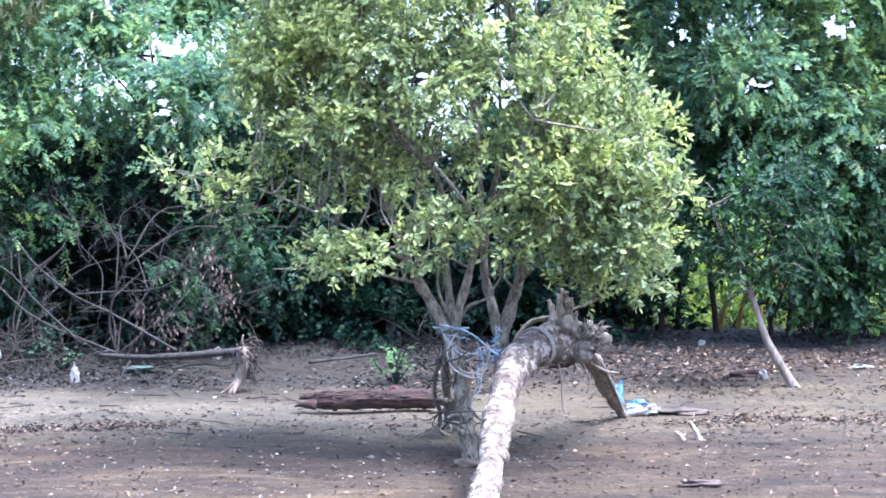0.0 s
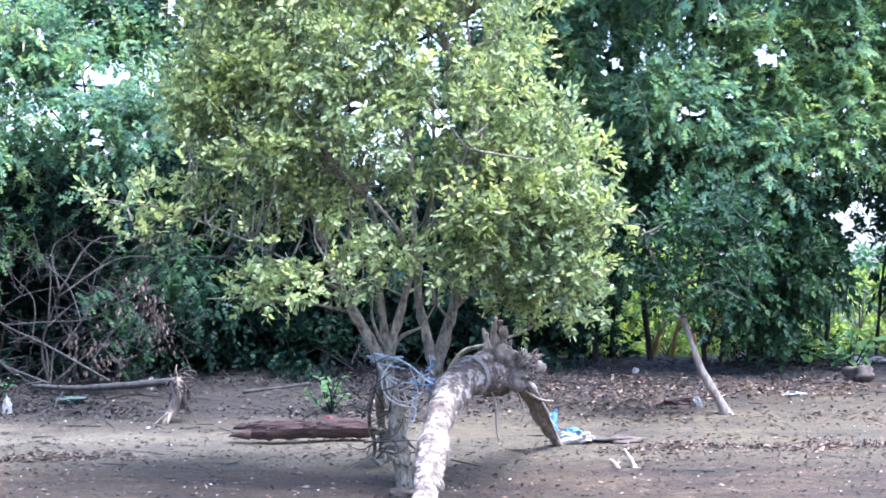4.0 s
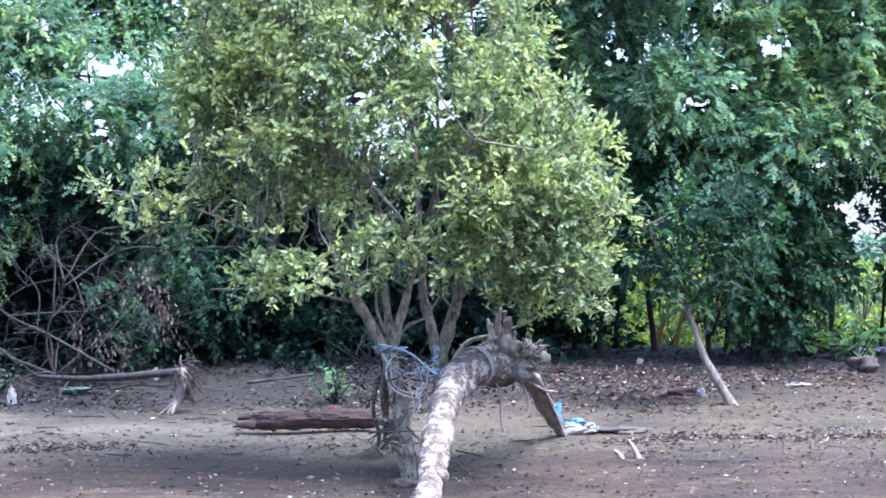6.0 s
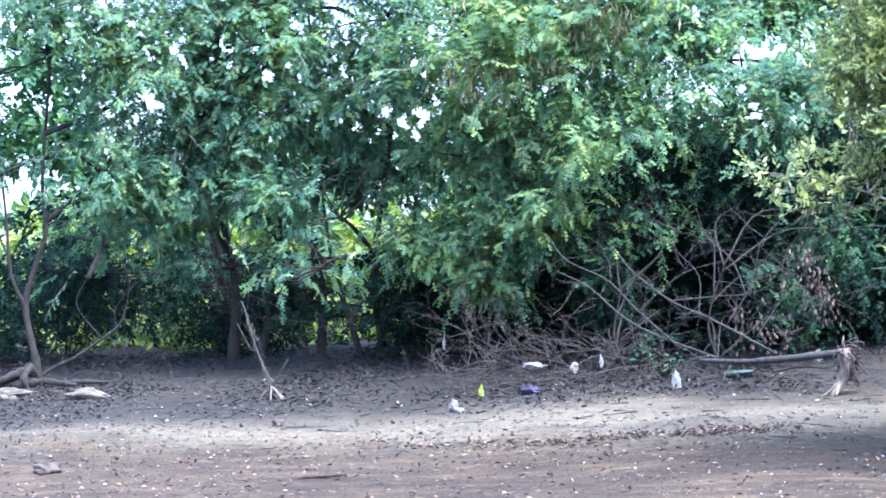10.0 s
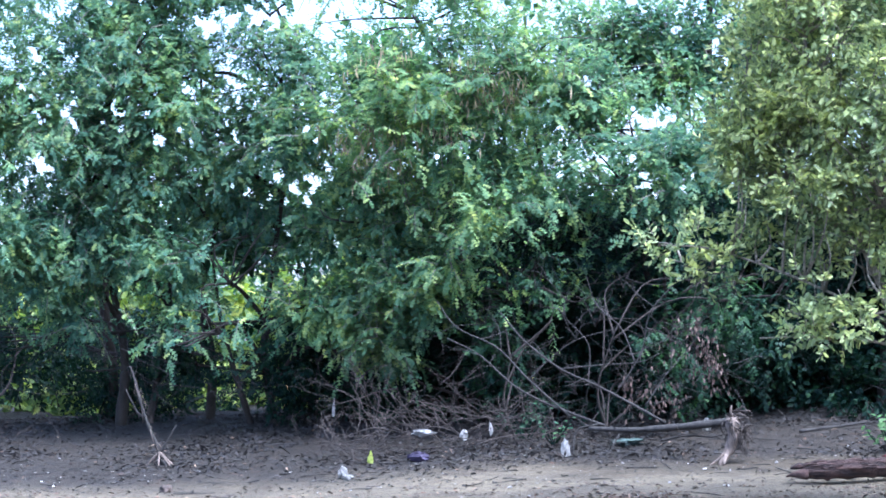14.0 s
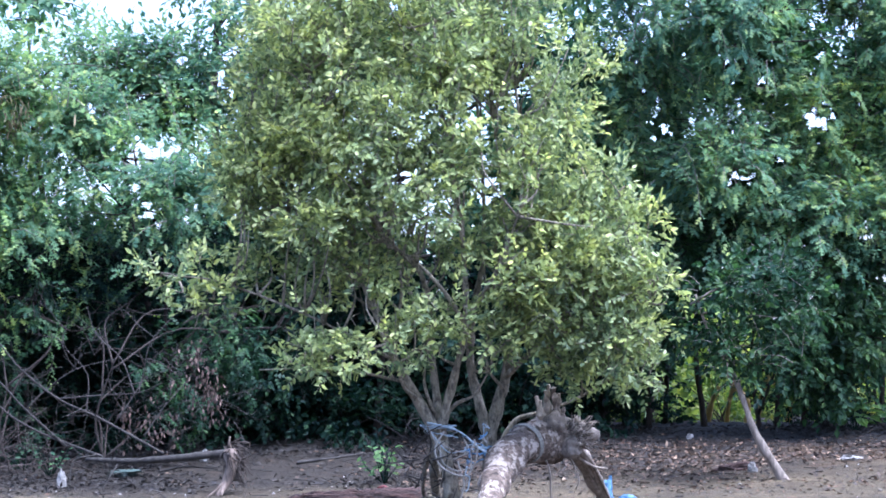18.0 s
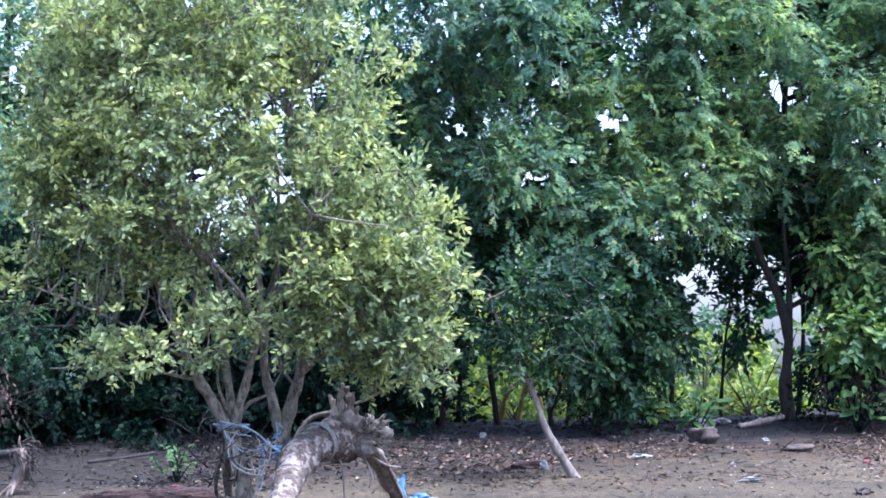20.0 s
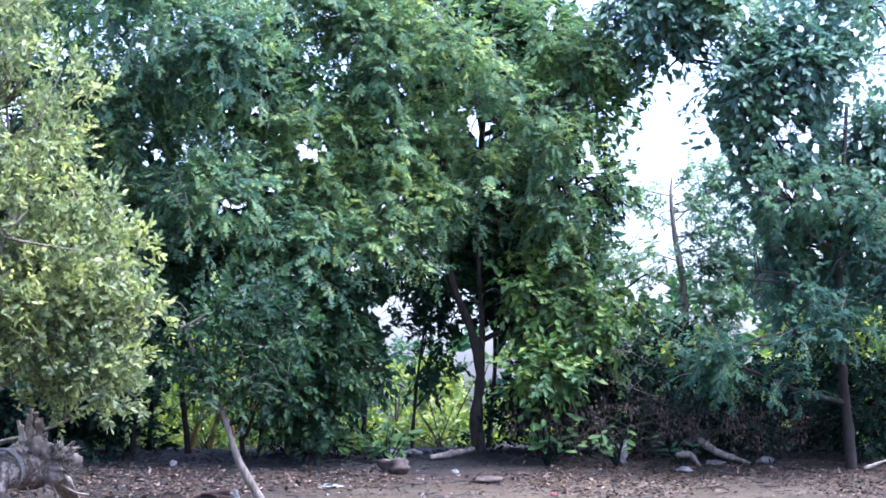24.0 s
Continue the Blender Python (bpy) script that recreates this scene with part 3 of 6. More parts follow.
        c = m_[:3] + unit(rng.normal(size=3)) * m_[3:] * rng.uniform(0.1, 1) ** 0.45
        if any(((c[0] - hx) / hw) ** 2 + ((c[2] - hz) / hh) ** 2 < 1.2 for hx, hz, hw, hh in holes):
            continue
        if -0.15 < c[0] < 0.95 and c[2] < 2.25 + 0.1 * math.sin(9 * c[0]) or c[2] < (1.93 if c[0] > 0.95 else 2.08):  # the fork of the stems stays bare
            continue
        c = c - o
        k = rng.uniform(0.13, 0.27)
        s = lines[np.argmin(np.linalg.norm((lines - c + np.array([0, 0, 0.35])) * np.array([1, 1, 0.8]), axis=1))]
        if np.linalg.norm(c - s) < 1.1:
            limb(limbs, [s, (s + c) / 2 + rng.normal(0, 0.07, 3) - np.array([0, 0, 0.03]), c], 0.013, 0.004, 7, 5, 0.04, rng)
        tufts.append((*c, k * 1.15, k, k * 0.62))
    tagged(part("branch_mass", limbs, M_BARK, tree), kind="stuff")
    p, out = in_lobes(rng, tufts, 7600, 2.0)
    def clear(q):
        keep = np.ones(len(q), bool)
        for hx, hz, hw, hh in holes:
            keep &= ((q[:, 0] + bx - hx) / hw) ** 2 + ((q[:, 2] + bz - hz) / hh) ** 2 > rng.uniform(0.3, 1.1, len(q))
        return keep

    leaves, twigs = sprays(rng, p, out, 8, OVAL, OVAL_F, 0.065, 0.18, 0.0, 0.85, 0.35, 1.0, clear=clear)
    tagged(part("twig_mass", twigs, M_BARK, tree), kind="stuff")
    tagged(part("crown", leaves, M_MANGROVE, tree, "", False), kind="stuff")
    return tree


build_mangrove()

# ---- trees of the thicket ----
FEATHERY = (FEATHER, FEATHER_F)
BROADLEAF = (BROAD, BROAD_F)


# gaps in the thicket's leaf wall, where the sky shows, at its front; placed and scaled with depth to fit the camera's
# view: x, z, half width, half height
GAPS = [(-3.65, 4.26, 0.14, 0.15), (-3.0, 4.65, 0.15, 0.09), (-3.75, 5.13, 0.16, 0.09), (-2.4, 5.45, 0.13, 0.1), (-2.1, 5.28, 0.09, 0.1), (-1.88, 5.52, 0.11, 0.09), (-2.62, 5.2, 0.09, 0.08), (-2.2, 5.75, 0.1, 0.1), (-1.95, 5.0, 0.07, 0.09), (-0.24, 4.24, 0.24, 0.24), (0.16, 3.8, 0.36, 0.28), (0.74, 4.25, 0.24, 0.2), (1.14, 5.08, 0.3, 0.36), (0.64, 5.0, 0.3, 0.26),
        (3.7, 4.23, 0.26, 0.12), (4.61, 4.88, 0.16, 0.16), (-7.86, 3.66, 0.08, 0.09), (-7.72, 3.84, 0.09, 0.08), (-7.62, 3.62, 0.07, 0.06), (-7.5, 3.92, 0.09, 0.07), (-7.4, 3.74, 0.06, 0.08), (-7.32, 4.06, 0.1, 0.08), (-7.12, 4.12, 0.09, 0.11), (-7.18, 3.88, 0.06, 0.06), (-7.55, 4.2, 0.07, 0.06), (-6.95, 4.28, 0.07, 0.06), (-7.9, 4.02, 0.06, 0.07), (-7.55, 6.15, 0.5, 0.18), (-9.1, 5.96, 0.25, 0.18), (-8.4, 6.0, 0.15, 0.12),
        (-10.75, 5.4, 0.1, 0.14), (-8.6, 5.3, 0.13, 0.1), (-9.8, 4.22, 0.12, 0.1), (-3.35, 4.58, 0.1, 0.14), (-2.7, 5.72, 0.13, 0.13), (7.37, 6.5, 0.24, 0.22), (6.67, 5.17, 0.2, 0.16), (5.59, 4.29, 0.26, 0.1),
        (4.78, 4.85, 0.11, 0.1), (7.83, 4.56, 0.18, 0.12), (6.32, 5.96, 0.08, 0.08), (6.12, 4.75, 0.11, 0.09), (8.84, 5.79, 0.14, 0.08), (9.2, 6.05, 0.22, 0.14), (10.4, 5.29, 0.27, 0.3), (5.42, 2.98, 0.16, 0.26), (5.68, 2.62, 0.2, 0.3),
        (8.85, 5.2, 0.34, 0.22), (9.3, 4.85, 0.4, 0.36), (9.15, 4.3, 0.36, 0.4), (8.75, 3.75, 0.34, 0.3), (8.6, 3.4, 0.32, 0.28), (8.35, 4.6, 0.14, 0.1), (3.05, 4.0, 0.12, 0.1), (4.15, 4.45, 0.18, 0.1),
        (4.4, 3.75, 0.1, 0.08), (3.9, 5.3, 0.12, 0.14), (5.1, 3.55, 0.12, 0.09), (2.75, 4.75, 0.1, 0.1), (5.6, 5.6, 0.12, 0.1), (-6.9, 5.0, 0.1, 0.08), (-9.0, 4.7, 0.12, 0.09), (-11.5, 3.55, 0.3, 0.24)]


def thicket_tree(seed, x, y, trunks, masses, leaf, mat, dense, per, size, droop, label, cut=-0.35, freq=2.2, pods=(), name="thicket_tree", twig=0.4, tilt=0.24, bark=None):
    """A tree at the top of the beach. trunks: (girth, points); masses: rounded leaf masses (x, z, half width, half height, y), all in the plan."""
    rng = np.random.default_rng(seed)
    o = np.array([x, y, gz(x, y)])
    tree = thing(name, o, label, "tree", "thicket trees")
    lines = []
    for girth, ctrl in trunks:
        g = Geo()
        ctrl = np.array(ctrl, float) - o
        tube(g, curve(ctrl, 26), girth * np.array([1.1, 0.78, 0.66, 0.56, 0.45, 0.28]), 10, 0.09, rng)
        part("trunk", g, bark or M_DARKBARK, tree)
        lines.append(curve(ctrl, 20))
    line = np.vstack(lines)
    lobes, cores = [], []
    for mx, mz, rx, rz, my in masses:
        c = np.array([mx, my - (0.7 if -7 < mx < -1 else 0.3) * min(max((mz - 3.4) / 1.4, -0.8), 1.0), mz]) - o  # upper masses overhang the lower ones
        ry = 0.62 * rx
        cores.append((*c, rx * 0.7, ry * 0.7, rz * 0.7))
        for _ in range(int(9 + 9 * rx * rz)):  # arching boughs, each a chain of leafy tufts that droops outwards
            d = unit(rng.normal(size=3) + np.array([0, -0.5, 0.25]))
            k = rng.uniform(0.17, 0.32)
            for f_ in (0.55, 0.8, 1.04):
                q = c + d * np.array([rx, ry, rz]) * f_ - np.array([0, 0, 0.55 * rz * (f_ - 0.45) ** 1.5])
                w_ = k * (1.35 - 0.6 * f_)
                lobes.append((*(q + rng.normal(0, 0.05, 3)), w_ * 1.2, w_ * 0.9, w_ * 0.3))
        s = line[np.argmin(np.linalg.norm((line - c + np.array([0, 0, 0.5])) * np.array([1, 1, 1.5]), axis=1))]
        g = Geo()
        limb(g, [s, s + (c - s) * 0.5 + rng.normal(0, 0.12, 3) + np.array([0, 0, 0.12]), c], min(0.035, 0.6 * trunks[0][0]), min(0.014, 0.3 * trunks[0][0]), 10, 7, 0.05, rng)
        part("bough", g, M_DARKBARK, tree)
        for _ in range(int(4 + 3 * rx)):
            d = unit(rng.normal(size=3) + np.array([0, -0.3, 0.2]))
            e_ = c + d * np.array([rx, ry, rz]) * 0.95
            g = Geo()
            limb(g, [c + (s - c) * rng.uniform(0, 0.3), (c + e_) / 2 + rng.normal(0, 0.1, 3), e_], min(0.016, 0.35 * trunks[0][0]), 0.003, 7, 5, 0.03, rng)
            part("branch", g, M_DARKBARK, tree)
    area = sum(m_[2] * m_[3] for m_ in masses)
    p, out = in_lobes(rng, lobes, int(dense * area * 0.84), 2.2)
    pc, oc = in_lobes(rng, cores, int(dense * area * 0.2), 2.0)
    pc, oc = thinned(rng, pc, oc, freq, cut + 0.2, seed)
    p, out = thinned(rng, p, out, freq, cut, seed)
    p, out = np.vstack([p, pc]), np.vstack([out, oc])
    keep = (out[:, 1] < 0.2) | (rng.random(len(p)) < 0.3)
    p, out = p[keep], out[keep]
    def clear(q):
        far = (q[:, 1] + y) / 27.5
        flat = np.stack([(q[:, 0] + x) / far, 0 * far, (q[:, 2] + o[2] - 2.0) / far + 2.0], 1)  # projected along the camera's sight lines onto the leaf wall
        fleck = 0.6 * wave(flat, 10.0, 77) + 0.85 * wave(flat, 30.0, 78)
        open_ = np.where((flat[:, 0] > -4.2) & (flat[:, 0] < -1.4) | (flat[:, 0] < -8.4) | (abs(flat[:, 0] - 0.3) < 1.3), 1.15, np.where(flat[:, 0] > 8.0, 1.05, np.where(flat[:, 0] > 2.5, 1.2, 1.45)))
        keep = (fleck < open_) | (flat[:, 2] < 3.7)
        for hx, hz, hw, hh in GAPS:
            inside = ((flat[:, 0] - hx) / hw) ** 2 + ((flat[:, 2] - hz) / hh) ** 2 < 0.6 + 1.6 * fleck  # ragged edges
            keep &= ~inside
        return keep

    leaves, twigs = sprays(rng, p, out, per, *leaf, size, twig, droop, tilt, clear=clear)
    tagged(part("twig_mass", twigs, M_GREYTWIG if mat in (M_FEATHER, M_TEAL, M_OLIVE) else M_DARKBARK, tree), kind="stuff")
    tagged(part("crown", leaves, mat, tree, "", False), kind="stuff")
    for px, pz in pods:
        c = np.array([px, 25.35 if px < 0 else 26.4, pz]) - o
        g = Geo()
        n = 64
        q = c + rng.normal(0, 0.14, (n, 3)) * np.array([1.5, 0.6, 0.7])
        scatter(g, [(0, 0, 0), (0.5, -0.07, 0.02), (1, 0, 0), (0.5, 0.07, 0.02)], BROAD_F, q, np.array([0, 0, -1.0]) + rng.normal(0, 0.28, q.shape), unit(rng.normal(size=q.shape)), rng.uniform(0.1, 0.17, n))
        tagged(part("podded_foliage", g, M_POD, tree, "hanging bunch of tan seed pods", False), kind="stuff")
    return tree


F_LAB = "feathery-leaved tree drooping over the top of the beach"
P_LAB = "feathery-leaved tree hung with tan seed pods"
B_LAB = "dark broad-leaved tree at the edge of the beach"
DENSE, FS = 680, 0.1
# far left, with a low curved limb
thicket_tree(1, -11.45, 26.0, [(0.055, [(-11.42, 26.0, 1.0), (-11.46, 26.0, 1.36), (-11.53, 26.0, 1.7), (-11.57, 26.0, 2.06), (-11.44, 26.0, 2.47), (-11.28, 26.0, 2.92), (-11.35, 26.1, 3.6), (-11.2, 26.3, 5.6)]),
                              (0.03, [(-11.56, 25.95, 1.08), (-11.27, 26.0, 1.28), (-10.98, 26.0, 1.4), (-10.7, 26.0, 1.57), (-10.41, 26.0, 1.77), (-10.3, 26.0, 2.05)]),
                              (0.05, [(-11.44, 25.95, 1.25), (-11.62, 25.85, 1.2), (-11.85, 25.7, 1.08)]), (0.03, [(-11.57, 26.0, 2.0), (-11.7, 25.9, 2.4), (-11.75, 25.9, 3.2), (-11.9, 26.0, 4.2)]),
                              (0.008, [(-10.6, 25.9, 1.62), (-10.85, 25.8, 2.05), (-10.55, 25.8, 2.5), (-10.35, 25.7, 2.75)]), (0.007, [(-10.3, 25.9, 1.9), (-10.2, 25.8, 2.3), (-10.4, 25.8, 2.7)])],
             [(-11.2, 5.0, 1.2, 1.0, 26.4), (-10.6, 3.6, 0.9, 0.7, 26.3), (-12.3, 4.0, 0.8, 0.7, 26.4), (-10.7, 6.3, 1.1, 0.8, 26.5), (-12.2, 6.2, 1.0, 0.8, 26.6), (-10.9, 2.85, 0.8, 0.4, 26.4), (-11.9, 4.7, 0.8, 0.6, 26.0), (-10.2, 4.7, 0.8, 0.6, 26.6)],
             FEATHERY, M_FEATHER, DENSE * 1.15, 10, FS, 0.3, F_LAB, -0.45)
thicket_tree(2, -9.6, 27.6, [(0.07, [(-9.6, 27.6, 1.2), (-9.5, 27.5, 2.2), (-9.7, 27.5, 3.4), (-9.6, 27.4, 4.8), (-9.7, 27.4, 6.2)]), (0.05, [(-9.3, 27.7, 1.2), (-9.0, 27.7, 2.6), (-8.9, 27.6, 4.6)])],
             [(-9.7, 4.2, 1.3, 0.9, 27.2), (-9.2, 5.6, 1.3, 0.9, 27.2), (-10.2, 3.0, 1.0, 0.55, 26.8), (-8.6, 6.6, 1.2, 0.7, 27.3), (-9.6, 6.4, 1.0, 0.6, 27.3), (-8.7, 5.0, 0.8, 0.5, 27.0), (-9.0, 3.1, 0.8, 0.5, 26.9), (-9.9, 2.55, 0.5, 0.25, 26.9), (-9.1, 4.6, 0.8, 0.55, 27.3)],
             FEATHERY, M_FEATHER, DENSE * 1.15, 10, FS, 0.3, F_LAB, -0.45)
thicket_tree(3, -7.6, 27.3, [(0.055, [(-7.6, 27.3, 1.2), (-7.7, 27.3, 2.2), (-7.5, 27.2, 3.4), (-7.2, 27.2, 5.0)]), (0.04, [(-7.9, 27.4, 1.2), (-8.2, 27.3, 2.4), (-8.3, 27.2, 3.4)])],
             [(-7.9, 3.0, 1.25, 0.6, 26.2), (-6.8, 2.7, 0.8, 0.5, 25.9), (-7.3, 5.3, 1.1, 0.8, 27.2), (-8.0, 4.6, 0.8, 0.5, 27.4), (-8.4, 5.4, 0.8, 0.6, 27.3), (-8.0, 3.9, 0.6, 0.35, 27.5), (-6.9, 4.4, 0.6, 0.5, 27.1), (-7.6, 6.5, 1.1, 0.6, 27.4), (-6.6, 2.15, 0.4, 0.4, 25.8), (-8.7, 4.2, 0.8, 0.55, 27.0), (-7.9, 2.4, 0.8, 0.32, 25.8)],
             FEATHERY, M_FEATHER, DENSE * 1.1, 10, FS, 0.4, F_LAB)
thicket_tree(4, -5.3, 27.4, [(0.06, [(-5.3, 27.4, 1.2), (-5.2, 27.3, 2.4), (-5.4, 27.2, 3.8), (-5.3, 27.2, 5.6)]), (0.045, [(-4.9, 27.5, 1.2), (-4.5, 27.3, 2.6), (-4.3, 27.2, 4.0)])],
             [(-5.4, 4.6, 1.6, 1.0, 26.6), (-4.6, 3.6, 1.5, 0.8, 26.2), (-6.2, 3.6, 0.9, 0.6, 26.3), (-5.6, 5.9, 1.5, 0.8, 26.9), (-4.3, 5.2, 1.1, 0.7, 26.7), (-5.6, 2.9, 0.9, 0.4, 26.1), (-4.7, 2.9, 0.6, 0.3, 26.3), (-6.6, 2.5, 0.6, 0.4, 25.9), (-4.6, 2.75, 0.85, 0.35, 25.7), (-5.6, 2.65, 0.7, 0.4, 25.7), (-5.95, 2.3, 0.3, 0.3, 25.6)],
             FEATHERY, M_OLIVE, DENSE * 1.1, 10, FS, 0.35, P_LAB,
             pods=((-5.86, 4.1), (-5.78, 5.3), (-4.53, 4.78), (-6.04, 4.46), (-4.74, 5.1), (-5.08, 4.43), (-4.37, 4.9), (-5.79, 4.41)))
thicket_tree(5, -3.2, 27.4, [(0.055, [(-3.2, 27.4, 1.2), (-3.1, 27.4, 2.4), (-3.3, 27.3, 3.6), (-3.4, 27.2, 4.6)])],
             [(-3.3, 4.0, 1.2, 0.7, 26.4), (-2.4, 4.2, 0.8, 0.5, 26.8), (-3.7, 4.8, 0.5, 0.3, 27.2)],
             FEATHERY, M_FEATHER, DENSE * 1.1, 10, FS, 0.35, F_LAB)
thicket_tree(6, -2.3, 28.8, [(0.11, [(-2.3, 28.8, 1.3), (-2.2, 28.7, 3.0), (-2.5, 28.7, 5.0), (-2.4, 28.6, 6.8)])],
             [(-2.6, 5.4, 1.3, 0.8, 28.4), (-1.4, 4.7, 1.2, 0.7, 28.4), (-2.0, 6.6, 1.4, 0.7, 28.5), (-3.5, 5.6, 0.9, 0.6, 28.4), (-2.5, 4.4, 0.9, 0.5, 28.2), (-3.6, 4.6, 0.8, 0.5, 28.3), (-1.6, 5.6, 1.0, 0.6, 28.4), (-2.8, 4.95, 0.7, 0.35, 28.0), (-2.4, 4.6, 0.4, 0.25, 27.9), (-3.1, 5.0, 0.4, 0.25, 28.2)],
             BROADLEAF, M_FEATHER, DENSE * 2.06, 8, 0.085, 0.25, "tall thin broad-leaved tree with sky between its leaves", -0.15, 4.2)
thicket_tree(7, -0.6, 27.8, [(0.06, [(-0.6, 27.8, 1.2), (-0.5, 27.7, 2.6), (-0.6, 27.6, 4.2)])],
             [(-0.2, 4.3, 1.2, 0.8, 27.6), (1.6, 4.2, 1.0, 0.9, 27.9), (-0.3, 5.6, 1.1, 0.7, 27.8), (1.3, 5.5, 1.1, 0.8, 27.9), (0.4, 6.6, 1.3, 0.6, 28.0)],
             BROADLEAF, M_BROAD, DENSE * 1.21, 8, 0.13, 0.3, B_LAB, -0.3)
thicket_tree(8, 3.3, 28.6, [(0.038, [(3.3, 28.6, 1.3), (3.2, 28.5, 2.6), (3.5, 28.4, 4.0), (3.6, 28.3, 6.0)]), (0.045, [(2.35, 28.7, 1.3), (2.5, 28.6, 3.0), (2.2, 28.5, 5.0)])],
             [(3.4, 4.3, 1.4, 0.8, 27.3), (2.3, 5.2, 1.2, 0.9, 27.8), (4.3, 3.7, 0.9, 0.4, 26.9), (3.6, 5.9, 1.4, 0.8, 27.2), (2.4, 6.6, 1.3, 0.6, 27.6), (4.4, 6.5, 1.2, 0.6, 27.6)],
             FEATHERY, M_FEATHER, DENSE, 10, FS, 0.4, F_LAB, -0.95)
thicket_tree(9, 5.0, 28.9, [(0.032, [(5.0, 28.9, 1.35), (5.0, 28.8, 3.0), (5.2, 28.6, 5.0), (5.2, 28.6, 6.6)])],
             [(5.0, 4.9, 1.3, 0.8, 27.4), (5.6, 6.1, 1.4, 0.7, 27.6), (4.6, 6.9, 1.3, 0.6, 27.6), (5.0, 3.8, 0.9, 0.4, 27.0), (6.2, 4.6, 0.9, 0.6, 27.5)],
             FEATHERY, M_OLIVE, DENSE * 0.9, 10, FS, 0.4, F_LAB, -0.5)
# the dark forked trunk beside the clearing
thicket_tree(10, 6.77, 28.3, [(0.088, [(6.8, 28.3, 1.25), (6.73, 28.25, 1.78), (6.77, 28.2, 2.32), (6.66, 28.15, 2.8), (6.45, 28.1, 3.27), (6.28, 28.0, 3.68), (6.0, 27.9, 4.2), (5.6, 27.8, 5.2)]),
                              (0.045, [(6.78, 28.2, 2.3), (6.79, 28.2, 2.93), (6.76, 28.2, 3.41), (6.74, 28.2, 4.1), (6.8, 28.2, 5.2)])],
             [(6.9, 5.3, 1.3, 0.8, 27.8), (7.7, 4.6, 0.85, 0.7, 27.6), (7.2, 5.4, 0.9, 0.5, 27.6), (6.6, 6.4, 1.3, 0.6, 27.8), (7.8, 3.2, 0.7, 0.6, 27.9), (8.0, 5.9, 0.7, 0.5, 27.8), (5.6, 4.2, 0.6, 0.4, 27.4)],
             FEATHERY, M_OLIVE, DENSE * 1.1, 10, FS, 0.35, "dark-trunked forked tree beside a clearing", -0.35, bark=M_HEAP)
thicket_tree(14, 8.0, 28.7, [(0.05, [(8.0, 28.7, 1.3), (7.9, 28.6, 2.4), (8.1, 28.5, 3.8), (8.0, 28.4, 5.2)]), (0.04, [(7.7, 28.7, 1.3), (7.4, 28.5, 2.6), (7.5, 28.4, 3.8)])],
             [(7.6, 3.6, 0.75, 0.7, 28.0), (8.0, 2.7, 0.6, 0.5, 27.8), (7.9, 4.7, 0.8, 0.6, 28.0), (8.2, 5.7, 0.6, 0.5, 28.1), (8.5, 3.3, 0.35, 0.3, 27.9), (7.3, 2.2, 0.55, 0.4, 26.9), (7.8, 3.0, 0.55, 0.4, 27.3), (7.2, 3.3, 0.4, 0.3, 27.4)],
             BROADLEAF, M_VINE, DENSE * 0.95, 8, 0.12, 0.3, "yellow-green broad-leaved tree beside the gap in the trees", 0.12, 3.6)
# far right: dark trunk, blue-green drooping boughs below, broad leaves above
thicket_tree(11, 10.86, 26.6, [(0.078, [(10.88, 26.6, 1.1), (10.83, 26.6, 1.78), (10.78, 26.6, 2.32), (10.77, 26.6, 2.9), (10.76, 26.6, 3.8), (10.9, 26.7, 5.5)])],
             [(9.9, 2.8, 1.0, 0.55, 25.9), (9.2, 2.45, 0.5, 0.3, 26.0), (11.5, 3.5, 0.9, 0.6, 26.0), (10.9, 4.1, 0.9, 0.6, 26.2), (10.0, 4.4, 0.7, 0.5, 26.6), (9.6, 3.5, 0.6, 0.35, 26.4)],
             FEATHERY, M_TEAL, DENSE * 1.1, 10, FS, 0.4, "dark straight-trunked tree with low drooping blue-green boughs", -0.3)
thicket_tree(12, 11.6, 28.6, [(0.14, [(11.6, 28.6, 1.3), (11.5, 28.5, 3.0), (11.3, 28.4, 5.0), (11.2, 28.4, 6.8)])],
             [(10.6, 5.9, 1.5, 0.7, 27.6), (11.8, 5.2, 1.2, 0.8, 27.6), (9.5, 6.1, 1.1, 0.6, 27.4), (8.8, 6.7, 0.9, 0.5, 27.6), (10.1, 5.1, 0.6, 0.4, 27.5), (11.6, 6.9, 1.6, 0.7, 27.8), (12.6, 3.6, 1.1, 0.9, 27.8), (10.2, 4.9, 0.7, 0.6, 27.4), (10.5, 3.9, 0.9, 0.6, 27.6), (9.9, 5.7, 0.7, 0.5, 27.3), (8.9, 6.1, 0.7, 0.4, 27.5), (11.6, 4.3, 0.9, 0.7, 27.4)],
             BROADLEAF, M_GLOSSY, DENSE * 2.5, 8, 0.12, 0.3, "tall broad-leaved tree with bluish-green leaves", -0.5, 2.6)
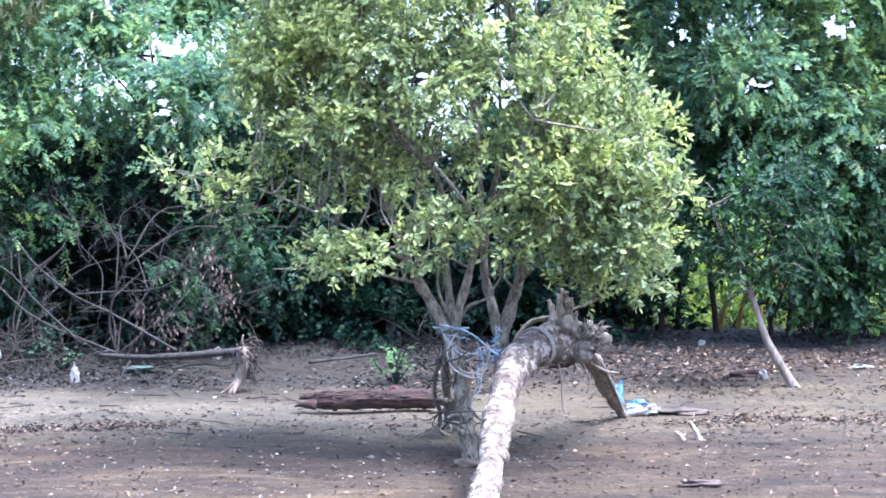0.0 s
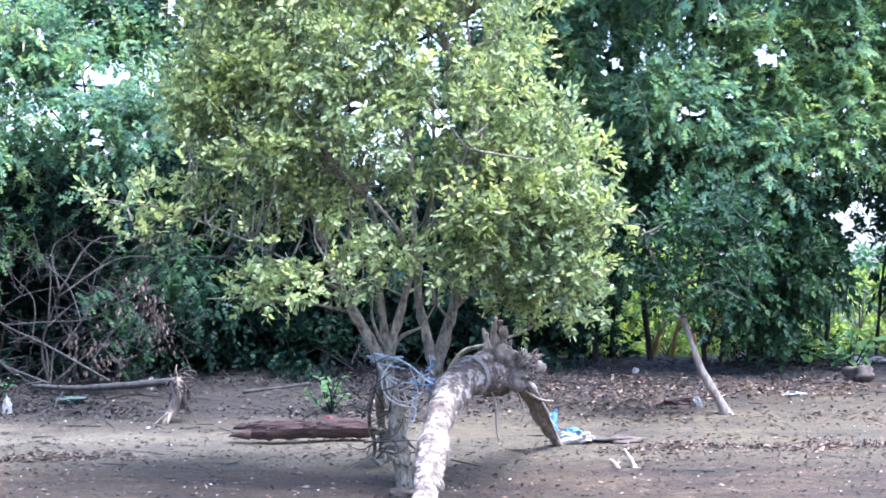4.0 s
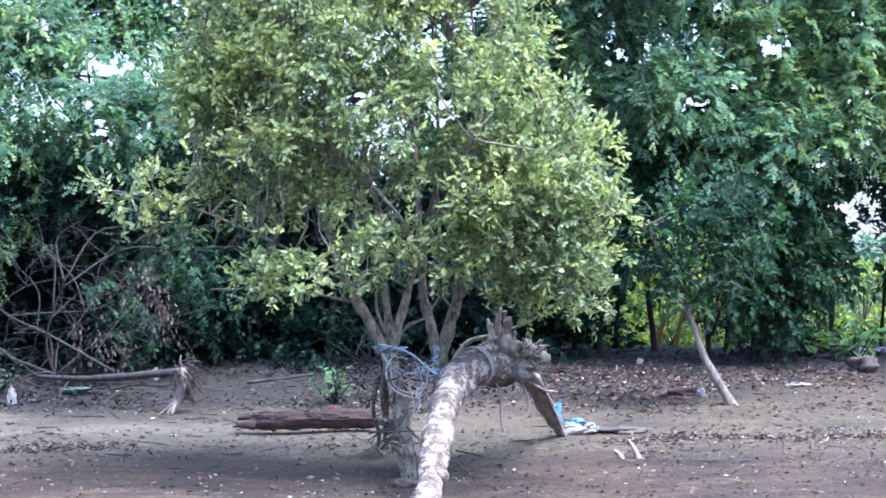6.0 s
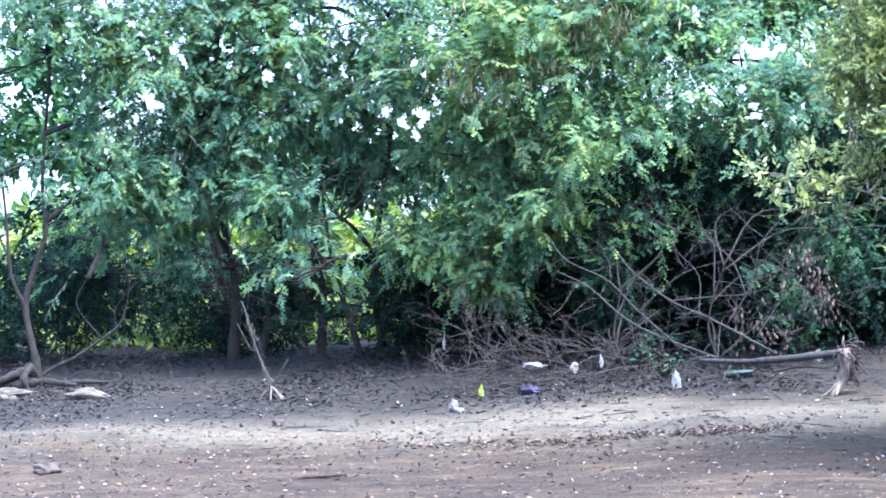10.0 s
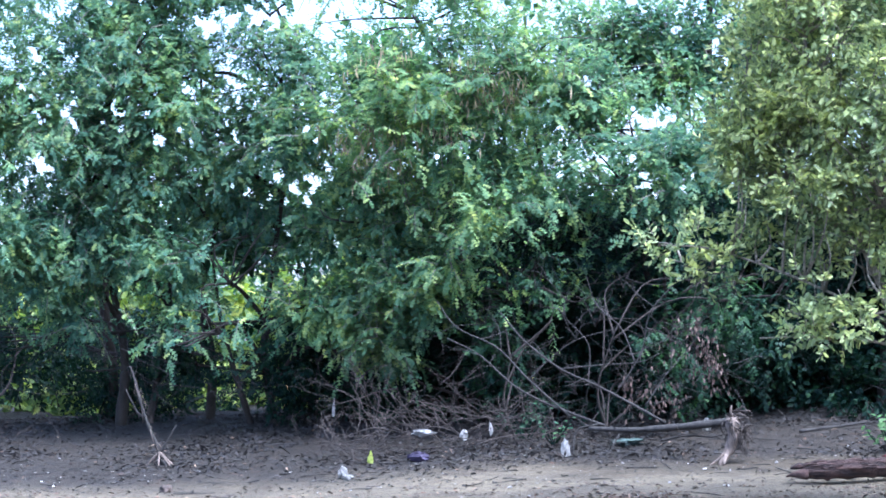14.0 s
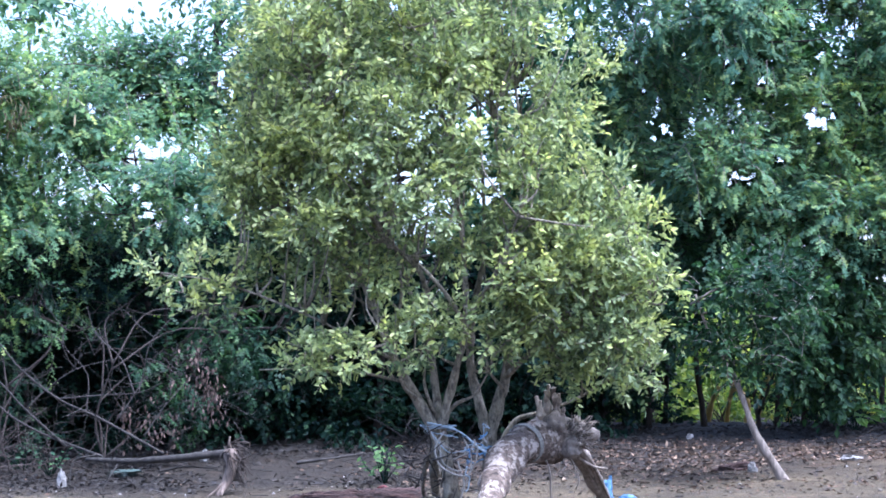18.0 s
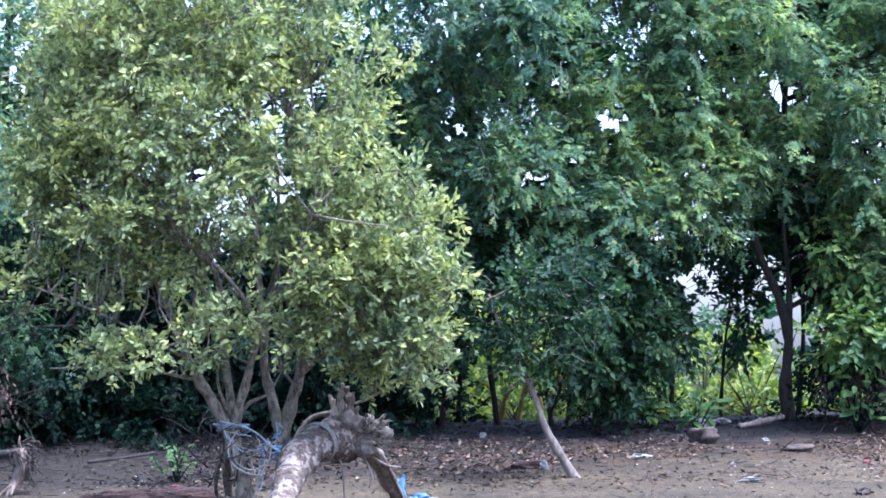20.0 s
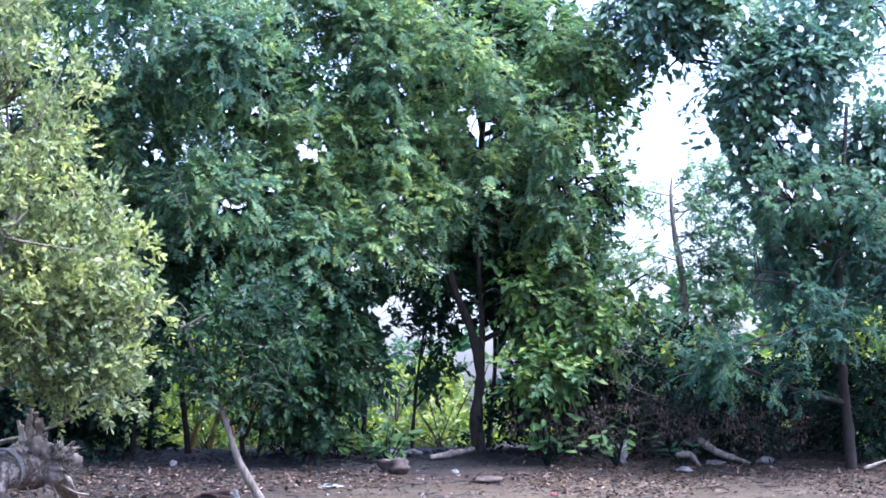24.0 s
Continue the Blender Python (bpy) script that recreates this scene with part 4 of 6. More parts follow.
# low understorey of the left half, its shade put into the leaf colour
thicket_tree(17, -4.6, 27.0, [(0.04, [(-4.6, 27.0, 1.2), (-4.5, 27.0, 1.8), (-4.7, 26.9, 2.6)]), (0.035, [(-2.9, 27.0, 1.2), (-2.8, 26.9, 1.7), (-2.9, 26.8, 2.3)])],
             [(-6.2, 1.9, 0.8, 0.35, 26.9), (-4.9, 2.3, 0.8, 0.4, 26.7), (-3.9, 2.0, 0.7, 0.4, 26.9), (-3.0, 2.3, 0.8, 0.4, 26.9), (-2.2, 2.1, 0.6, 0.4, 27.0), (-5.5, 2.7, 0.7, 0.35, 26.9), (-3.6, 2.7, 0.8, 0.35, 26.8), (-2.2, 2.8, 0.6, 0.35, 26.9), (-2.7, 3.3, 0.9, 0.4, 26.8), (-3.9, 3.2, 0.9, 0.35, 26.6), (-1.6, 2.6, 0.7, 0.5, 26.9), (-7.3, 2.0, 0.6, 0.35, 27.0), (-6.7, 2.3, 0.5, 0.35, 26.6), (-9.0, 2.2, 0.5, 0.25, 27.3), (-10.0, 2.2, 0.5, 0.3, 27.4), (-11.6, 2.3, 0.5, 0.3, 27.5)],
             FEATHERY, M_UNDER_SHADED, DENSE * 1.1, 10, FS, 0.4, "low feathery tree, leaves coloured dark for the shade of the thicket", -0.6)
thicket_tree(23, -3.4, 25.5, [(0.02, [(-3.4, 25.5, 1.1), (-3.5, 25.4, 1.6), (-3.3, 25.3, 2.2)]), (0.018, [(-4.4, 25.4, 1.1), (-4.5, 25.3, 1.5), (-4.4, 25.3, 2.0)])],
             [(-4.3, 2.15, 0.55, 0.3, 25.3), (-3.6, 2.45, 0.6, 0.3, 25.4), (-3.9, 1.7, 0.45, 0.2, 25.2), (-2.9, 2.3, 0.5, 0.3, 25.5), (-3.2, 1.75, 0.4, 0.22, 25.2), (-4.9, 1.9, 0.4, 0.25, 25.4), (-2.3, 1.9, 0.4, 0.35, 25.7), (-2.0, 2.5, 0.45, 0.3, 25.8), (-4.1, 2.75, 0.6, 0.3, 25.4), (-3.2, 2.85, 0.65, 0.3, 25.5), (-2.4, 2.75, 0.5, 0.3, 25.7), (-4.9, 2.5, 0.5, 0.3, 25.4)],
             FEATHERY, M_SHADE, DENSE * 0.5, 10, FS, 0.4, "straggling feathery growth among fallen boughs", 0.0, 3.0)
# broad leaves below the feathery boughs, coloured dark for the shade there
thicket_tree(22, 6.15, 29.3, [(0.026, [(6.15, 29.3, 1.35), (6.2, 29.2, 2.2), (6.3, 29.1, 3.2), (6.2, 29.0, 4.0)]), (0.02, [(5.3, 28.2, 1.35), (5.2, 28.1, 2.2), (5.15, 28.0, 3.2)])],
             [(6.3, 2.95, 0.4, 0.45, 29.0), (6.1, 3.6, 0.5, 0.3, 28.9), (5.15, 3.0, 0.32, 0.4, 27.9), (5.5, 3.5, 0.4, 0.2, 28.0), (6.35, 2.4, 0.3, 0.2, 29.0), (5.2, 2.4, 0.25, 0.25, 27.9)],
             BROADLEAF, M_SHADE, DENSE * 1.7, 8, 0.12, 0.4, "slender tree at the back of the clearing, leaves coloured dark for shade", -0.3)
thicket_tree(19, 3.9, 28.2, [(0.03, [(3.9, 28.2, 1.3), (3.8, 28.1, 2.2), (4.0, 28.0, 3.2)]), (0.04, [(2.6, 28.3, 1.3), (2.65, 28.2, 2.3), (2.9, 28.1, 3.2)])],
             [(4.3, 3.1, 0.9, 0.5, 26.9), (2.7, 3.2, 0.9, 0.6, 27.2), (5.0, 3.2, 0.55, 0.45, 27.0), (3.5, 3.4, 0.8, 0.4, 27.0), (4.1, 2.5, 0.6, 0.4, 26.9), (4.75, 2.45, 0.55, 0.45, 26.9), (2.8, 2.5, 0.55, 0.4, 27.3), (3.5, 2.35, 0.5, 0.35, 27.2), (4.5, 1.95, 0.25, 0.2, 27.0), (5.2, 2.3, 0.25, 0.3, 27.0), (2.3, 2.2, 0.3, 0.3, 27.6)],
             BROADLEAF, M_SHADE, DENSE * 1.6, 8, 0.095, 0.4, "glossy broad-leaved young tree, leaves coloured dark for shade", -0.12, 3.2)
# dark core behind tree 14, shaded by its leaf colour
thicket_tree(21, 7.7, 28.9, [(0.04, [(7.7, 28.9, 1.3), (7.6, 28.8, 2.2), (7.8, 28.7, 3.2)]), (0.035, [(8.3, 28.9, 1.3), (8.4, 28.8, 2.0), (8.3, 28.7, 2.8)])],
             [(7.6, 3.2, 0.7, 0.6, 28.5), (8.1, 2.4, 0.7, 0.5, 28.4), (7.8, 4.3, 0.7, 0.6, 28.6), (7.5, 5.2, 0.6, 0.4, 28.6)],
             BROADLEAF, M_UNDER_SHADED, DENSE * 1.95, 8, 0.12, 0.3, "leafy tree behind the yellow-green one, leaves coloured dark for shade", -0.6)
# lower masses behind the mangrove, with shade painted into their leaves
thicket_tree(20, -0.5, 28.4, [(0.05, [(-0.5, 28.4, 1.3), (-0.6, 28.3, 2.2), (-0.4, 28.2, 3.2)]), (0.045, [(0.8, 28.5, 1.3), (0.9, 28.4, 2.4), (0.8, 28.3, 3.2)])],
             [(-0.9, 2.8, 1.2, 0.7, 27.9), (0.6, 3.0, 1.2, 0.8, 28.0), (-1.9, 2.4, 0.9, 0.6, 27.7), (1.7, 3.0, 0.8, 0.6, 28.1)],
             BROADLEAF, M_UNDER_SHADED, DENSE * 1.86, 8, 0.12, 0.3, "broad-leaved young tree behind the mangrove, leaves coloured dark for shade", -0.5)
# the dense back row on the right
thicket_tree(18, 3.4, 29.9, [(0.034, [(2.95, 29.9, 1.3), (3.05, 29.9, 2.6), (3.4, 29.8, 4.4), (3.5, 29.8, 6.4)]), (0.04, [(7.3, 30.0, 1.3), (7.4, 30.0, 2.8), (7.2, 29.9, 4.6), (7.3, 29.9, 6.4)])],
             [(2.2, 4.0, 1.0, 0.8, 29.6), (3.5, 4.2, 1.0, 0.8, 29.6), (4.7, 4.4, 0.9, 0.7, 29.6), (5.9, 5.3, 0.9, 0.7, 29.7), (7.1, 5.0, 0.9, 0.8, 29.8), (2.6, 5.6, 1.1, 0.8, 29.7), (4.0, 6.0, 1.1, 0.8, 29.7), (5.4, 6.6, 1.1, 0.7, 29.8),
              (6.9, 6.6, 1.1, 0.7, 29.8), (8.1, 6.2, 0.7, 0.6, 29.8), (7.6, 3.7, 0.8, 0.6, 29.9), (3.4, 7.3, 1.3, 0.6, 29.8), (6.6, 7.7, 1.5, 0.6, 29.9)],
             BROADLEAF, M_BROAD, DENSE * 1.76, 8, 0.17, 0.3, "dense dark tree filling the back of the thicket", -0.7)
# rows behind; the first two trees are added as a roof against skylight
for sd_, x_, ms_ in ((15, -6.6, [(-8.2, 3.7, 1.4, 0.5, 28.8), (-6.4, 3.9, 1.5, 0.5, 28.9), (-5.0, 3.5, 1.4, 0.5, 28.9), (-6.2, 5.2, 1.3, 0.6, 28.9)]),
                     (16, -2.4, [(-3.4, 3.5, 1.5, 0.5, 28.9), (-1.6, 3.5, 1.5, 0.5, 29.0), (0.2, 3.5, 1.4, 0.5, 29.0), (1.6, 3.4, 1.2, 0.5, 29.1)])):
    thicket_tree(sd_, x_, 29.3, [(0.07, [(x_, 29.3, 1.3), (x_ + 0.1, 29.2, 2.4), (x_, 29.0, 3.6), (x_ + 0.1, 29.0, 4.6)])], ms_, BROADLEAF, M_BROAD, DENSE * 1.09, 8, 0.14, 0.3, "spreading tree added in the depth of the thicket to block skylight", -0.5)
BACK = thicket_tree(13, -5.0, 31.0, [(0.055, [(-5.0, 31.0, 1.3), (-4.9, 31.0, 3.5), (-5.1, 31.0, 6.5)])],
                    [(-4.9, 5.2, 1.7, 1.2, 31.0), (-5.9, 4.0, 1.3, 0.9, 31.0), (-4.0, 3.9, 1.3, 0.9, 31.0), (-4.9, 7.0, 1.5, 1.0, 31.0)],
                    BROADLEAF, M_BROAD, DENSE * 0.5, 8, 0.15, 0.3, "dark tree behind the thicket", 0.0, 2.0)
for x_, y_, rz_, s_ in ((-11.2, 31.5, 70, 0.85), (2.9, 31.4, 300, 1.0), (13.2, 30.5, 120, 1.0), (-13.6, 29.5, 200, 1.0)):
    copy_thing(BACK, pose(x_, y_, gz(x_, y_), 0, 0, rz_) @ Matrix.Scale(s_, 4))

# ---- undergrowth ----


def shrub(seed, height, wide, leaf, mat, n, per, size, droop, label, group, name="shrub"):
    rng = np.random.default_rng(seed)
    s = thing(name, (0, 0, 0), label, "shrub", group)
    lobes = []
    for i in range(9):
        h = height * (0.14 + 0.7 * (i % 4) / 3.3) * rng.uniform(0.9, 1.1)
        lobes.append((rng.normal(0, wide * 0.35), rng.normal(0, wide * 0.25), h, wide * rng.uniform(0.3, 0.5), wide * rng.uniform(0.25, 0.4), height * rng.uniform(0.14, 0.24)))
        g = Geo()
        limb(g, [(rng.normal(0, 0.08), rng.normal(0, 0.08), -0.05), (lobes[-1][0] * 0.4, lobes[-1][1] * 0.4, h * 0.5), lobes[-1][:3]], 0.018, 0.006, 8, 5, 0.05, rng)
        part("stem", g, M_DARKBARK, s)
    p, out = in_lobes(rng, lobes, n, 2.2)
    p, out = thinned(rng, p, out, 3.0, -0.3, seed)
    leaves, twigs = sprays(rng, p, out, per, *leaf, size, 0.3, droop, 0.5)
    if name == "shrub":
        tagged(part("twig_mass", twigs, M_DARKBARK, s), kind="stuff")
    tagged(part("foliage", leaves, mat, s, "", False), kind="stuff")
    return s


def plant(kind, places):
    for i, (x_, y_, rz_, s_) in enumerate(places):
        m_ = pose(x_, y_, gz(x_, y_) - 0.02, 0, 0, rz_)
        if i:
            kind_i = copy_thing(kind, m_)
        else:
            kind.matrix_basis = m_
            kind_i = kind
        kind_i.scale = (s_, s_, s_)


# shrubs whose leaf colour carries the shade under the canopy
plant(shrub(301, 1.9, 1.7, BROADLEAF, M_UNDER_SHADED, 560, 8, 0.105, 0.3, "leafy shrub under the trees, leaves coloured dark for shade", "undergrowth shrubs"),
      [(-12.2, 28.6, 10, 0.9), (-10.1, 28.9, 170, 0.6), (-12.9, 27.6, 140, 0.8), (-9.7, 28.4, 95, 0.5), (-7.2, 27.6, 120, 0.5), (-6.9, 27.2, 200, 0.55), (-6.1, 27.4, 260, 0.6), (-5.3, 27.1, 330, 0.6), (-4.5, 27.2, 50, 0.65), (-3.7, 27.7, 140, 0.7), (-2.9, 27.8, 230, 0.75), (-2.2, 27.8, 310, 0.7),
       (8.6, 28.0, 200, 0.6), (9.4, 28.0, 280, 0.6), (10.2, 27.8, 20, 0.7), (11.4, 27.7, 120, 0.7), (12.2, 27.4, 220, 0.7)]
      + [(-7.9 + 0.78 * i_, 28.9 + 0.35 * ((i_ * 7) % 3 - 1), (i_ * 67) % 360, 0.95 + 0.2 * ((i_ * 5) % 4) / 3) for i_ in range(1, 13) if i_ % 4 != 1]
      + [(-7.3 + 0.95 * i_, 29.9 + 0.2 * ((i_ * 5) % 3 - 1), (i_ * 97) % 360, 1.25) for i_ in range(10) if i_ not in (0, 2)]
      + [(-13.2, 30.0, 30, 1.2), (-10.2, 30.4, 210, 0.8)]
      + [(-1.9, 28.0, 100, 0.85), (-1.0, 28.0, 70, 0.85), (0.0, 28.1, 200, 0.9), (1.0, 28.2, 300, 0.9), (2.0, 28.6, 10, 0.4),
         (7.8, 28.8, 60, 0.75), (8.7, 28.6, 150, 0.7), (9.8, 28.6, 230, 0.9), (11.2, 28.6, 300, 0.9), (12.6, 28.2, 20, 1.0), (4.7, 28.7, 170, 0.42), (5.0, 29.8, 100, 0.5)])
plant(shrub(302, 1.5, 1.6, BROADLEAF, M_SUNNY, 300, 7, 0.16, 0.2, "yellow-green garden shrub in the sun", "garden shrubs", "garden_shrub"),
      [(-14.5, 34.0, 0, 1.3), (-12.8, 33.5, 50, 1.2), (-11.2, 33.8, 120, 1.3), (-9.6, 33.2, 170, 1.2), (-8.2, 34.0, 200, 1.3), (-6.4, 33.6, 260, 1.2), (-4.6, 34.0, 310, 1.3), (-2.8, 34.2, 20, 1.2), (-0.8, 34, 70, 1.3),
       (1.2, 34, 130, 1.2), (3.0, 33.4, 180, 1.2), (4.6, 33.8, 220, 1.0), (6.2, 34.2, 270, 0.75), (7.8, 35.0, 320, 0.8), (9.6, 34.4, 30, 0.9), (11.4, 34, 90, 1.0), (13.4, 34, 140, 1.4), (15.2, 34, 190, 1.4)])
plant(shrub(303, 2.8, 2.6, BROADLEAF, M_BROAD, 420, 7, 0.22, 0.2, "tall dark hedge bush far behind", "far hedge", "hedge_bush"),
      [(x_, 40 + 1.2 * math.sin(x_ * 2.1), x_ * 47 % 360, 1.15 + 0.2 * math.sin(x_ * 1.3)) for x_ in np.arange(-19, 20, 2.0).tolist() if x_ not in (7.0, 9.0, 13.0)] + [(8.6, 40.6, 60, 0.62)])
plant(shrub(304, 1.3, 1.6, BROADLEAF, M_SUNNY, 260, 7, 0.14, 0.2, "low yellow-green weeds in the sunlit clearing", "clearing weeds", "weed_clump"),
      [(5.6, 31.5, 0, 0.8), (6.5, 32.0, 70, 0.9), (7.4, 32.8, 150, 1.0), (6.9, 31.0, 200, 0.7), (7.6, 36.5, 20, 1.3), (8.8, 37.5, 110, 1.3), (6.6, 37.0, 220, 1.2)]
      + [(-12.6 + 0.85 * i_, 30.4 + 0.4 * ((i_ * 5) % 3), (i_ * 83) % 360, 0.5 + 0.12 * ((i_ * 7) % 4)) for i_ in range(8)]
      + [(2.2 + 0.8 * i_, 30.6 + 0.4 * ((i_ * 5) % 3), (i_ * 83) % 360, 0.4 + 0.1 * ((i_ * 7) % 3)) for i_ in range(5)])

# ---- driftwood on the beach ----


def lump(geo, c, r, rng, rough=0.15, nu=14, nv=9, seed=1, freq=2.2):
    """A closed uneven lump with radii r."""
    u = np.linspace(0, 2 * np.pi, nu, endpoint=False)
    w = np.linspace(0.12, np.pi - 0.12, nv)
    U, Wv = np.meshgrid(u, w)
    d = np.stack([np.sin(Wv) * np.cos(U), np.sin(Wv) * np.sin(U), np.cos(Wv)], -1).reshape(-1, 3)
    k = 1 + rough * wave(d, freq, seed) + rough * 0.5 * wave(d, freq * 2.7, seed + 1) + rng.normal(0, rough * 0.12, len(d))
    v = np.asarray(c) + d * k[:, None] * np.asarray(r)
    q = [(i * nu + j, i * nu + (j + 1) % nu, (i + 1) * nu + (j + 1) % nu, (i + 1) * nu + j) for i in range(nv - 1) for j in range(nu)]
    v = np.vstack([v, np.asarray(c) + [[0, 0, r[2]]], np.asarray(c) - [[0, 0, r[2]]]])
    n = nu * nv
    t = [(n, (j + 1) % nu, j) for j in range(nu)] + [(n + 1, (nv - 1) * nu + j, (nv - 1) * nu + (j + 1) % nu) for j in range(nu)]
    geo.add(v, np.array(q)[:, ::-1], np.array(t)[:, ::-1])


def ring_path(c, axis, r, turns=1.0, pitch=0.0, n=26, squash=1.0):
    axis = unit(np.asarray(axis, float))
    u = unit(np.cross(axis, [0.2, 0.9, 0.1]))
    w = np.cross(axis, u)
    a_ = np.linspace(0, 2 * np.pi * turns, n)
    return np.asarray(c) + r * (np.cos(a_)[:, None] * u + squash * np.sin(a_)[:, None] * w) + axis * (pitch * a_ / 6.28)[:, None]


def build_stump():
    rng = np.random.default_rng(31)
    o = np.array([0.9, 20.2, gz(0.9, 20.2)])
    s = thing("driftwood_stump", o, "big bleached driftwood trunk propped on its root, bark flaking", "driftwood")
    g = Geo()
    ctrl = np.array([(0.26, 17.7, 0.24), (0.37, 18.4, 0.50), (0.44, 19.0, 0.78), (0.515, 19.6, 1.06), (0.63, 20.2, 1.28), (0.82, 20.75, 1.42), (1.06, 21.1, 1.45)])
    line = curve(ctrl, 46)
    rad = np.interp(np.linspace(0, 1, 46), [0, 0.2, 0.5, 0.75, 0.92, 1], [0.112, 0.118, 0.128, 0.155, 0.19, 0.2])
    rad = 0.92 * rad * (1 + 0.09 * np.sin(np.linspace(0, 21, 46)) + 0.07 * np.sin(np.linspace(2, 47, 46)))
    tube(g, curve(line, 110) - o, np.interp(np.linspace(0, 1, 110), np.linspace(0, 1, 46), rad), 28, 0.06, rng)
    part("trunk", g, M_DRIFT, s, "trunk with flaking bark and white bare patches")
    for k in (6, 11, 15, 21, 26, 30, 35):
        g = Geo()
        lump(g, line[k] - o + unit(rng.normal(size=3)) * rad[k] * 0.82, (0.06, 0.06, 0.05), rng, 0.3, 10, 7, k)
        part("knot", g, M_DRIFT, s)
    g = Geo()
    lump(g, np.array([1.15, 21.08, 1.47]) - o, (0.24, 0.19, 0.18), rng, 0.36, 40, 28, 8, 5.0)
    part("root_collar", g, M_DRIFTGREY, s)
    g = Geo()
    tube(g, curve(np.array([(1.16, 21.15, 1.44), (1.36, 21.5, 1.28), (1.52, 21.9, 1.02), (1.64, 22.2, 0.83), (1.75, 22.42, 0.68)]) - o, 18), [0.13, 0.1, 0.075, 0.06, 0.05, 0.035], 14, 0.1, rng)
    part("root_leg", g, M_DRIFTGREY, s, "grey root leg resting on the sand")
    # the forked spike: long flat splinters standing side by side
    for k, (x0, x1, top, r0) in enumerate(((0.99, 0.955, 1.8, 0.038), (1.01, 0.985, 1.76, 0.042), (1.04, 1.03, 1.74, 0.045), (1.08, 1.06, 1.9, 0.04), (1.1, 1.1, 1.87, 0.042), (1.13, 1.15, 1.82, 0.036), (1.05, 1.03, 1.85, 0.036), (1.16, 1.19, 1.7, 0.036))):
        g = Geo()
        r0, top = 0.78 * r0, top + 0.03
        y1 = 20.95 + rng.normal(0, 0.03)
        tube(g, curve(np.array([(x0, 21.05, 1.42), (0.5 * x0 + 0.5 * x1 + rng.normal(0, 0.008), y1 + 0.05, 0.5 * (1.45 + top)), (x1, y1, top)]) - o, 12), [r0 * 1.5, r0 * 1.15, r0 * 0.95, r0 * 0.85, r0 * 0.5], 7, 0.3, rng)
        part("spike", g, M_SPLINTER if k in (0, 1, 3, 6) else M_DRIFTGREY, s, "splintered spike of torn wood", False)
    for i in range(300):  # torn splinters all round the collar
        g = Geo()
        a_ = rng.uniform(-0.6, 2.3)
        d = unit(np.array([math.cos(a_) * 0.95, rng.normal(-0.35, 0.45), math.sin(a_) * 0.8]))
        b_ = np.array([1.2, 21.05, 1.47]) - o + d * np.array([0.2, 0.16, 0.15]) * rng.uniform(0.55, 1.0)
        ln = rng.uniform(0.03, 0.11) * (1.2 if d[0] > 0.5 else 0.7)
        k = rng.uniform(0.5, 1.5)
        d = unit(d + rng.normal(0, 0.25, 3))
        tube(g, curve([b_, b_ + d * ln * 0.5 + rng.normal(0, 0.014, 3), b_ + d * ln + rng.normal(0, 0.03, 3)], 5), [0.015 * k, 0.01 * k, 0.002], 5, 0.3, rng)
        part("splinter", g, M_DRIFTGREY if i % 4 else M_SPLINTER, s)
    for k in range(9):  # ridges down the leg
        g = Geo()
        f_ = rng.uniform(-0.09, 0.09)
        q = np.array([(1.2 + f_, 21.05, 1.42), (1.38 + f_ * 0.8, 21.4, 1.27), (1.53 + f_ * 0.6, 21.8, 1.03), (1.63 + f_ * 0.4, 22.1, 0.85), (1.73 + f_ * 0.3, 22.3, 0.7)]) - o + rng.normal(0, 0.008, (5, 3))
        tube(g, curve(q, 14), [0.026, 0.026, 0.02, 0.015, 0.008], 6, 0.2, rng)
        part("leg_ridge", g, M_DRIFTGREY, s)
    for ctrl2, r0 in (([(0.98, 21.0, 1.35), (1.05, 20.9, 1.2), (1.06, 20.9, 0.95), (1.08, 20.9, 0.85)], 0.012), ([(1.3, 21.3, 1.3), (1.45, 21.4, 1.2), (1.6, 21.5, 1.17)], 0.02), ([(1.25, 21.3, 1.3), (1.33, 21.3, 1.1), (1.3, 21.3, 1.0)], 0.012)):
        g = Geo()
        tube(g, curve(np.array(ctrl2) - o, 10), [r0, r0 * 0.4], 6, 0.08, rng)
        part("rootlet", g, M_DRIFTGREY, s)
    # rope tied round it
    r_ = thing("rope_loop", line[38], "pale grey rope tied round the driftwood trunk", "rope")
    ax = line[40] - line[36]
    for k in range(3):
        g = Geo()
        tube(g, ring_path(line[38] * 0 + unit(ax) * (0.02 * (k - 1)), ax + rng.normal(0, 0.03, 3), rad[38] * 1.1, 1.0, 0.02, 30), [0.008], 6, 0.1, rng)
        part("strand", g, M_ROPE, r_)


build_stump()


